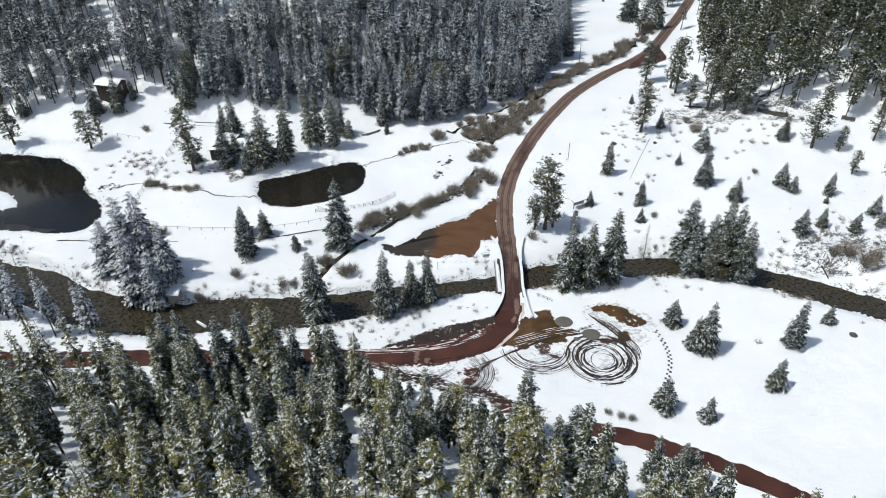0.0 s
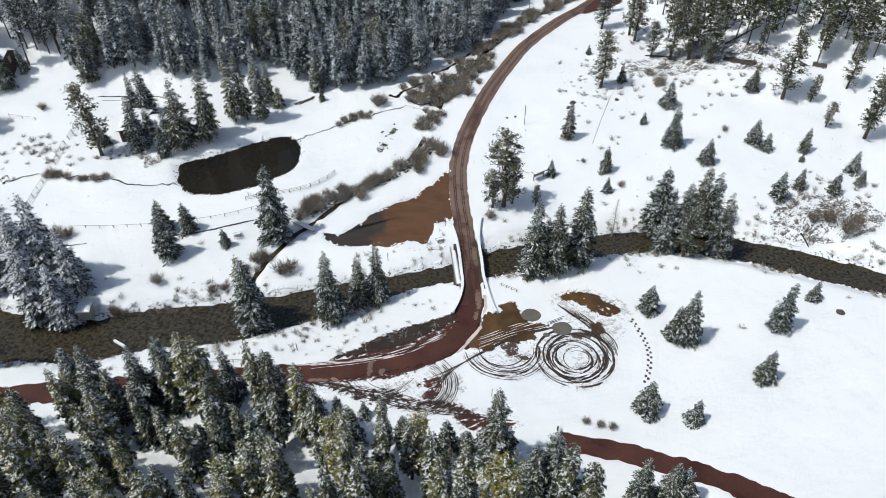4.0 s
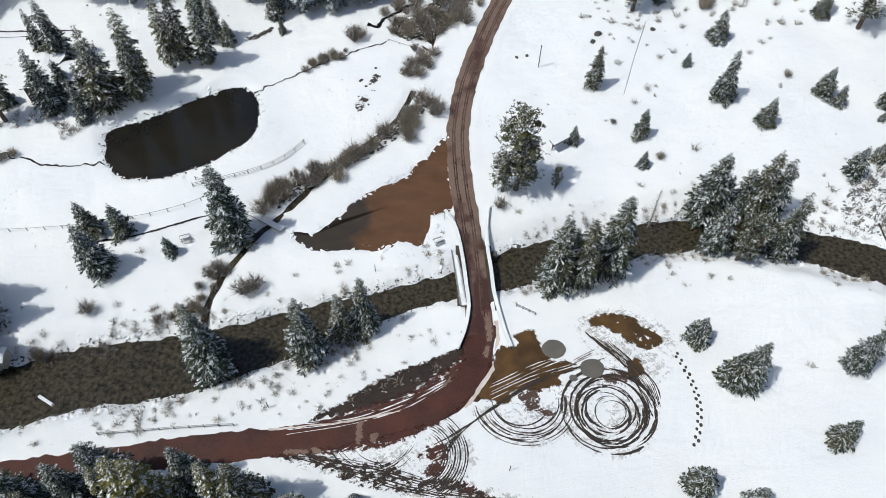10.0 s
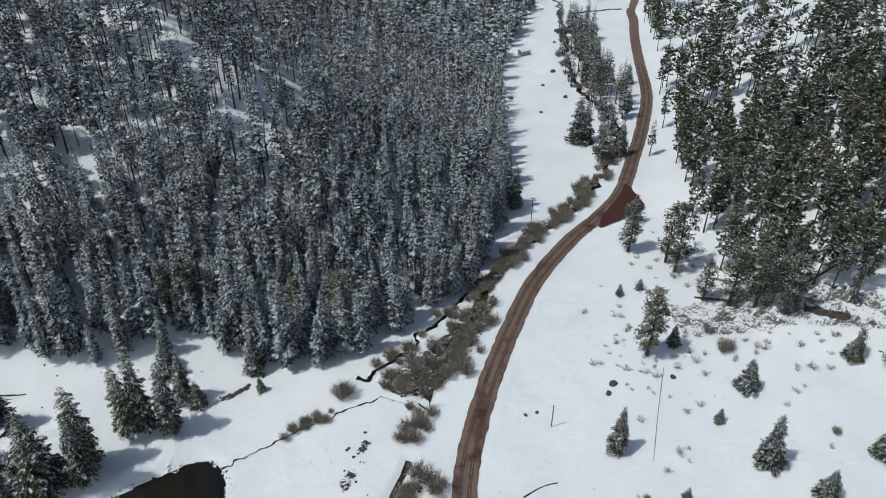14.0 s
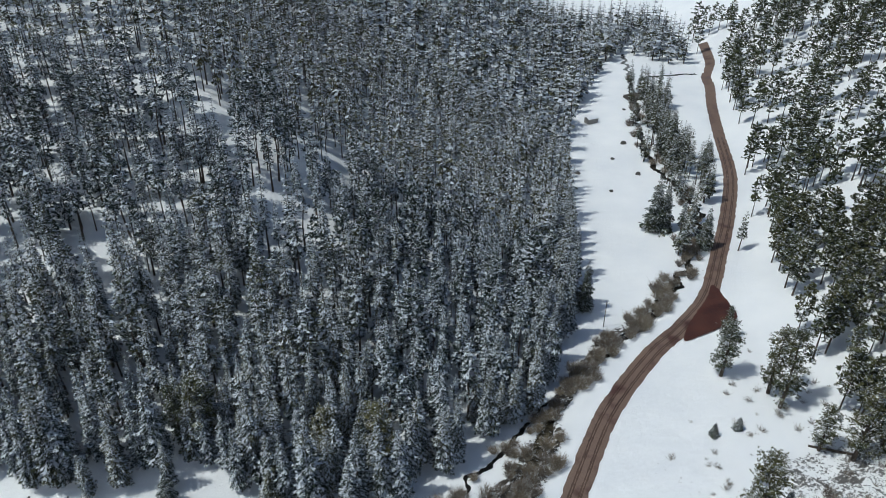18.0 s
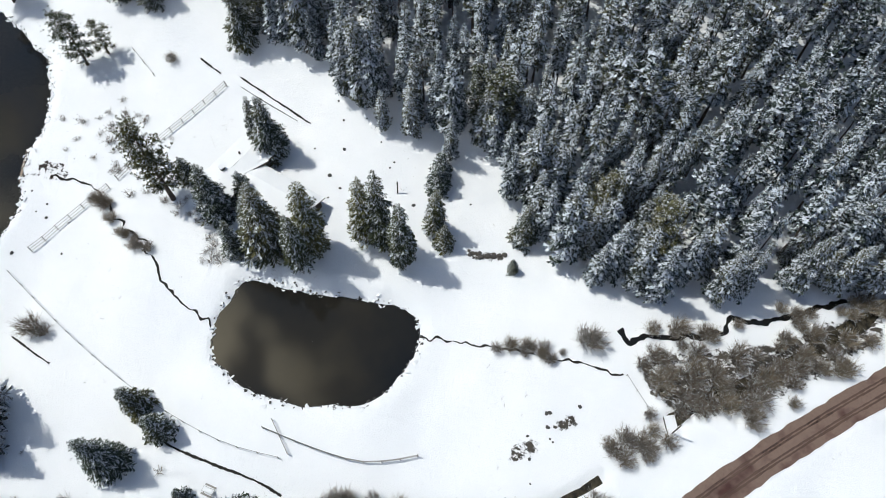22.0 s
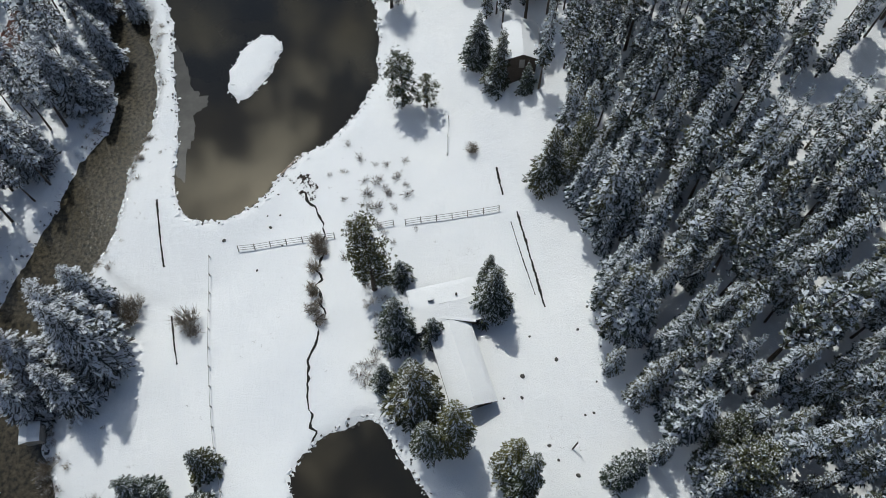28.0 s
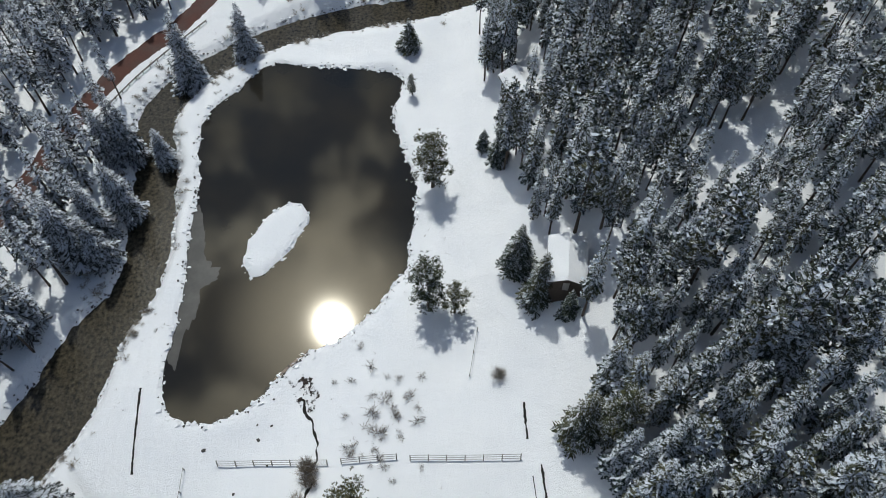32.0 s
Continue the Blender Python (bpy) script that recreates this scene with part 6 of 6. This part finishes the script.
churned("soil_edge", [SOIL_RING], SOIL_TORN, "dark thawed soil along the muddy road's edge", "soil", rough=1.3, holes=0.05, lift=0.085)
churned("dry_patch", DRY_RINGS, torn(DRYMUD, 1.4, 3.0, 0.75), "pale drier patches on the wet mud road", "mud", rough=0.45, holes=0.25, lift=0.165)
churned("slush", [[(28.2 + 8.6 * math.cos(a), -18.6 + 8.2 * math.sin(a)) for a in np.arange(0, 6.2, 0.5)], [(4.5, -18.5), (7.5, -23), (14.2, -25), (19.5, -23.2), (22, -18.6), (20.5, -14), (14, -17), (8, -18)], [(26, 0.5), (36, 1.2), (42, -5), (38, -13), (33, -12), (25, -5)], [(-26, -26.5), (-12, -26.5), (-4, -23.5), (2, -21), (5.5, -26), (4.5, -31), (16.5, -34.6), (9, -37.8), (-4, -34), (-16, -30.5), (-26, -28.5)]], torn(SLUSH, 2.4, 3.8, 0.3), "grey-brown slush churned by tyres", "slush", rough=1.1, streak=0.3, holes=1.15, lift=0.04)
churned("puddle", [PUDDLE_RING], PUDDLE_TORN, "shallow brown puddle beside the bridge", "puddle", rough=0.7, lift=0.05)
churned("puddle", [UPPER_RING, SMALL_RING], PUDDLE_TORN, "thin muddy puddle in the snow", "puddle", rough=0.7, holes=0.05)
churned("mud_patch", [SHOVED_RING, FAN_RING], torn(RUT, 1.2, 3.0, 0.9), "damp brown mud shoved up beside the puddle", "mud", rough=0.5, streak=0.12, lift=0.062)
RUT_TORN = torn(RUT, 0.8, 3.0, 0.8)
for o, sd in ((-1.15, 1.0), (-0.7, 2.0), (0.7, 3.0), (1.15, 4.0)):
    d = np.gradient(road_n, axis=0)
    d /= np.linalg.norm(d, axis=1)[:, None]
    line = road_n + np.stack([-d[:, 1], d[:, 0]], 1) * o
    for at in range(4, 300, 50):
        flat("wheel_rut", edged(ribbon("wheel_rut", line[at:at + 51], 0.24, 0.125, RUT_TORN, 3, 0.1, base, sd + at)), "damp wheel rut pressed into the dirt road", "wheel rut")
for px, py, pr, sd in ((19.6, -6.7, 2.15, 7), (26.1, -10.5, 2.1, 8), (22.6, -12.4, 0.7, 9)):
    ring = [(px + pr * 1.05 * math.cos(a), py + pr * 0.9 * math.sin(a)) for a in np.linspace(0, 6.28, 9)[:-1]]
    flat("silty_puddle", patch("silty_puddle", ring, SILT, 0.09, 0, 0.1, seed=sd), "round grey puddle of half-frozen silt", "puddle")


TRACKMUD = torn(mud_material("tyre_churned_mud", (0.022, 0.017, 0.014), (0.050, 0.036, 0.029), 0.5, 0.8), 1.6, 2.6)


TRACK_SNOW = torn(SNOW, 1.6, 2.6)


def track(points, half=0.16, seed=0.0, mat=None, closed=False):
    """A tyre track in pieces, torn open where the snow held."""
    line = curve(points, 0.25, closed) if len(points) > 2 else along(points, 0.25)
    r = np.random.default_rng(int(seed * 7) + 3)
    at = 0
    while at < len(line) - 8:
        n = int(r.uniform(14, 60))
        piece = line[at:at + n]
        if len(piece) > 5:
            taper = np.clip(np.minimum(np.arange(len(piece)), np.arange(len(piece))[::-1]) / 4, 0.15, 1)
            flat("tyre_track", edged(ribbon("tyre_track", piece, half * 1.35 * taper * r.uniform(0.6, 1.3), 0.075 + 0.004 * r.random(), mat or TRACKMUD, 3, half * 0.55, lay, seed + at)), "dark curved tyre track in the snow", "tyre track")
        at += n + int(r.uniform(0, 7))


def arc(cx, cy, r0, r1, a0, a1, squash=1.0, n=14):
    return [(cx + (r0 + (r1 - r0) * i / n) * math.cos(radians(a0 + (a1 - a0) * i / n)), cy + (r0 + (r1 - r0) * i / n) * squash * math.sin(radians(a0 + (a1 - a0) * i / n))) for i in range(n + 1)]


r = np.random.default_rng(70)
for i in range(21):
    rad = 2.6 + 0.27 * i + r.normal() * 0.12
    a0 = r.uniform(0, 360)
    track(arc(28.2 + r.normal() * 0.45, -18.7 + r.normal() * 0.4, rad, rad + r.normal() * 0.6, a0, a0 + r.uniform(150, 340), 0.95, 28), r.uniform(0.10, 0.30), i)
for i in range(10):
    rad = 5.0 + 0.42 * i + r.normal() * 0.15
    track(arc(13.6 + r.normal() * 0.3, -17.0, rad, rad + r.normal() * 0.4, 185 + r.uniform(-10, 25), 372 + r.uniform(-30, 20), 0.88, 20), r.uniform(0.07, 0.17), 20 + i)
for i in range(11):
    rad = 4.3 + 0.42 * i
    track(arc(-4.8, -26.6, rad, rad, -75 + r.uniform(-12, 8), 72 + r.uniform(-14, 8), 0.95, 16), r.uniform(0.07, 0.17), 30 + i)
for i in range(8):
    o = i * 0.42
    track([(-24 + r.uniform(-2, 2), -26.6 - o * 0.3), (-12, -28.2 - o), (-3, -30.6 - o * 0.9), (5, -32.5 - o * 0.5), (11 + r.uniform(-2, 4), -34.6)], r.uniform(0.06, 0.15), 40 + i)
for i in range(5):
    track(arc(-12.5 + r.normal(), -22.5, 5.4 + 0.5 * i, 6.4 + 0.5 * i, 215 + r.uniform(-10, 10), 330 + r.uniform(-10, 10), 0.95, 14), r.uniform(0.07, 0.14), 80 + i)
for i in range(6):
    o = i * 0.55
    track([(-1 + r.uniform(-2, 2), -24.4 - o), (2, -22.4 - o * 0.4), (8, -18.6 + o * 0.2), (16, -13.6 + o * 0.3), (27 + r.uniform(-3, 3), -9.4 + o)], r.uniform(0.06, 0.13), 50 + i)
for i in range(10):
    o = r.uniform(-0.4, 0.4)
    track([(25.6 + i * 0.55, -3.0 - i * 0.3 + o), (28.6 + i * 0.6, -6.4 - i * 0.35), (32.4 + i * 0.5, -10.6 - i * 0.3), (35.6 + 0.2 * i, -16 - r.uniform(0, 4))], r.uniform(0.07, 0.2), 60 + i)
for i in range(5):
    track([(8 + r.uniform(-1, 2), -16.6 + i * 0.7), (15, -13.0 + i * 0.7), (23 + r.uniform(-2, 2), -9.6 + i * 0.5)], r.uniform(0.05, 0.10), 90 + i, TRACK_SNOW)
for i in range(3):
    track([(-27, -23.4 + i * 0.8), (-16, -21.4 + i * 0.5), (-7, -18.4 + i * 0.7), (0, -14.0 + i * 0.4)], r.uniform(0.05, 0.13), 66 + i, TRACK_SNOW)
flat("snow_ridge", ribbon("snow_ridge", curve([(9.2, -1), (9.4, -4.3), (8.9, -9.4), (6.3, -14), (3.4, -18.4)], 0.4), 0.38, 0.15, DIRTY_SNOW, 3, 0.14, base, 4), "dirty snow ridge left by ploughing along the road", "snow")
flat("snow_ridge", ribbon("snow_ridge", curve([(-30, -22.6), (-18, -21.2), (-8, -19.0)], 0.4), 0.16, 0.14, DIRTY_SNOW, 3, 0.12, base, 7), "thin snow ridge along the muddy road", "snow")
for pts in ([(84.3, 93.5), (88.9, 91.4), (93.3, 89.6)], [(108.7, 86.4), (112.5, 85.0)]):
    flat("road_lane", edged(ribbon("road_lane", along(pts, 0.4), 1.5, 0.1, torn(BARE, 0.8, 2.6), 3, 0.3, base, pts[0][0])), "short bare stretch of a narrow lane on the hillside", "road")
flat("bog", patch("bog", [(63, 343), (68, 346), (74, 348.5), (76, 345), (70, 336), (64, 335)], BARE, 0.08, 0, 0.7, seed=14), "dark boggy hollow in the far meadow", "bog")
flat("mud_patch", patch("mud_patch", JUNCTION, MUD, 0.34, 0, 0.25, seed=12, surface=base), "wet red mud where a track joins the road", "mud")
STRIP = torn(DARKSOIL, 1.5, 3.0)
for pts, w in (([(-107.6, 70.9), (-98, 71.8), (-89, 72.5)], 0.2), ([(-117.4, 68.7), (-111.6, 69.0)], 0.22), ([(-106, 69.6), (-98, 70.5), (-91.5, 71.4)], 0.09), ([(-120.4, 5.5), (-113, 6.5), (-106.3, 7.5)], 0.22), ([(-97, 9.2), (-92, 10), (-87.9, 10.8)], 0.18), ([(-70, 14.4), (-62.5, 15.7), (-55, 18.4), (-48, 21.3), (-43, 22.6)], 0.24), ([(48.3, 80), (44, 68), (40, 56)], 0.07), ([(13.6, 48.4), (17.5, 50.6), (20.5, 51.4)], 0.16)):
    flat("bare_strip", edged(ribbon("bare_strip", curve(pts, 0.3) if len(pts) > 2 else along(pts, 0.3), w * 1.35, 0.05, STRIP, 3, w * 0.6, lay, w * 31)), "thin strip of bare wet soil melted through the snow", "bare ground")
churned("lake_outlet", [[(-124.5, 28.6), (-121, 31), (-117.5, 32.6), (-117.2, 35), (-120.5, 35.4), (-123.5, 32)]], SOIL_TORN, "broken dark channel where the pond drains", "channel", rough=1.5, streak=0.3, holes=1.05)
churned("silt_bank", [[(-129, 31.6), (-126, 28.4), (-123, 25.6), (-122, 27.4), (-125, 30.2), (-128, 33.2)]], torn(SLUSH), "bare grey silt bank at the pond's edge", "silt", rough=0.9, holes=0.4, lift=0.12)
churned("bare_patch", [[(-48.5, 72), (-46, 72.6), (-43, 75.4), (-43.4, 76.6), (-45.6, 74.6), (-48.2, 73.2)], [(-20.6, 50.2), (-19.2, 51), (-18.2, 54), (-19.4, 54.8), (-21, 52.4)], [(-18.4, 58.2), (-17, 59.2), (-16.2, 61.2), (-17.4, 61.8)]], BARE_TORN, "patch of bare dark soil and roots in the snow", "bare ground", rough=1.1, streak=0.12, holes=0.45)
churned("bare_patch", [[(-14, 75.5), (-6, 73), (2, 80), (8, 92), (13, 106), (9, 108), (0, 93), (-8, 83)], [(12, 110), (20, 124), (29, 138), (42, 151), (40, 153), (26, 141), (17, 126), (9, 111)], [(-35, 24), (-27, 31), (-15, 39), (-7, 48), (-5, 53), (-9, 50), (-18, 40.5), (-28, 33.5), (-36, 26.5)]], BARE_TORN, "boggy dark soil and dead grass beneath the willows", "bare ground", cell=0.3, rough=1.6, streak=0.1, holes=0.55, lift=0.06)
churned("bare_patch", [[(82, 27), (92, 34), (107, 31), (107, 22), (92, 19.5), (84, 22)], [(56, 98), (75, 104), (100, 95), (102, 86), (80, 90), (60, 90)]], torn(BARE, 2.2, 4.2, 0.7), "thawing soil and dead grass showing through thin snow", "bare ground", cell=0.4, rough=1.6, streak=0.1, holes=1.0, lift=0.05)
# footprints across the snow
for i in range(26):
    t = i / 25
    x, y = 41.6 + 2.2 * math.sin(t * 3) + 0.3 * (-1) ** i, -7.4 - 17 * t
    ring = [(x + 0.28 * math.cos(a), y + 0.34 * math.sin(a)) for a in np.linspace(0, 6.28, 6)[:-1]]
    flat("footprint", patch("footprint", ring, BARE, 0.05, 0, 0.05, seed=i, rings=3), "dark footprint in the snow", "footprint")
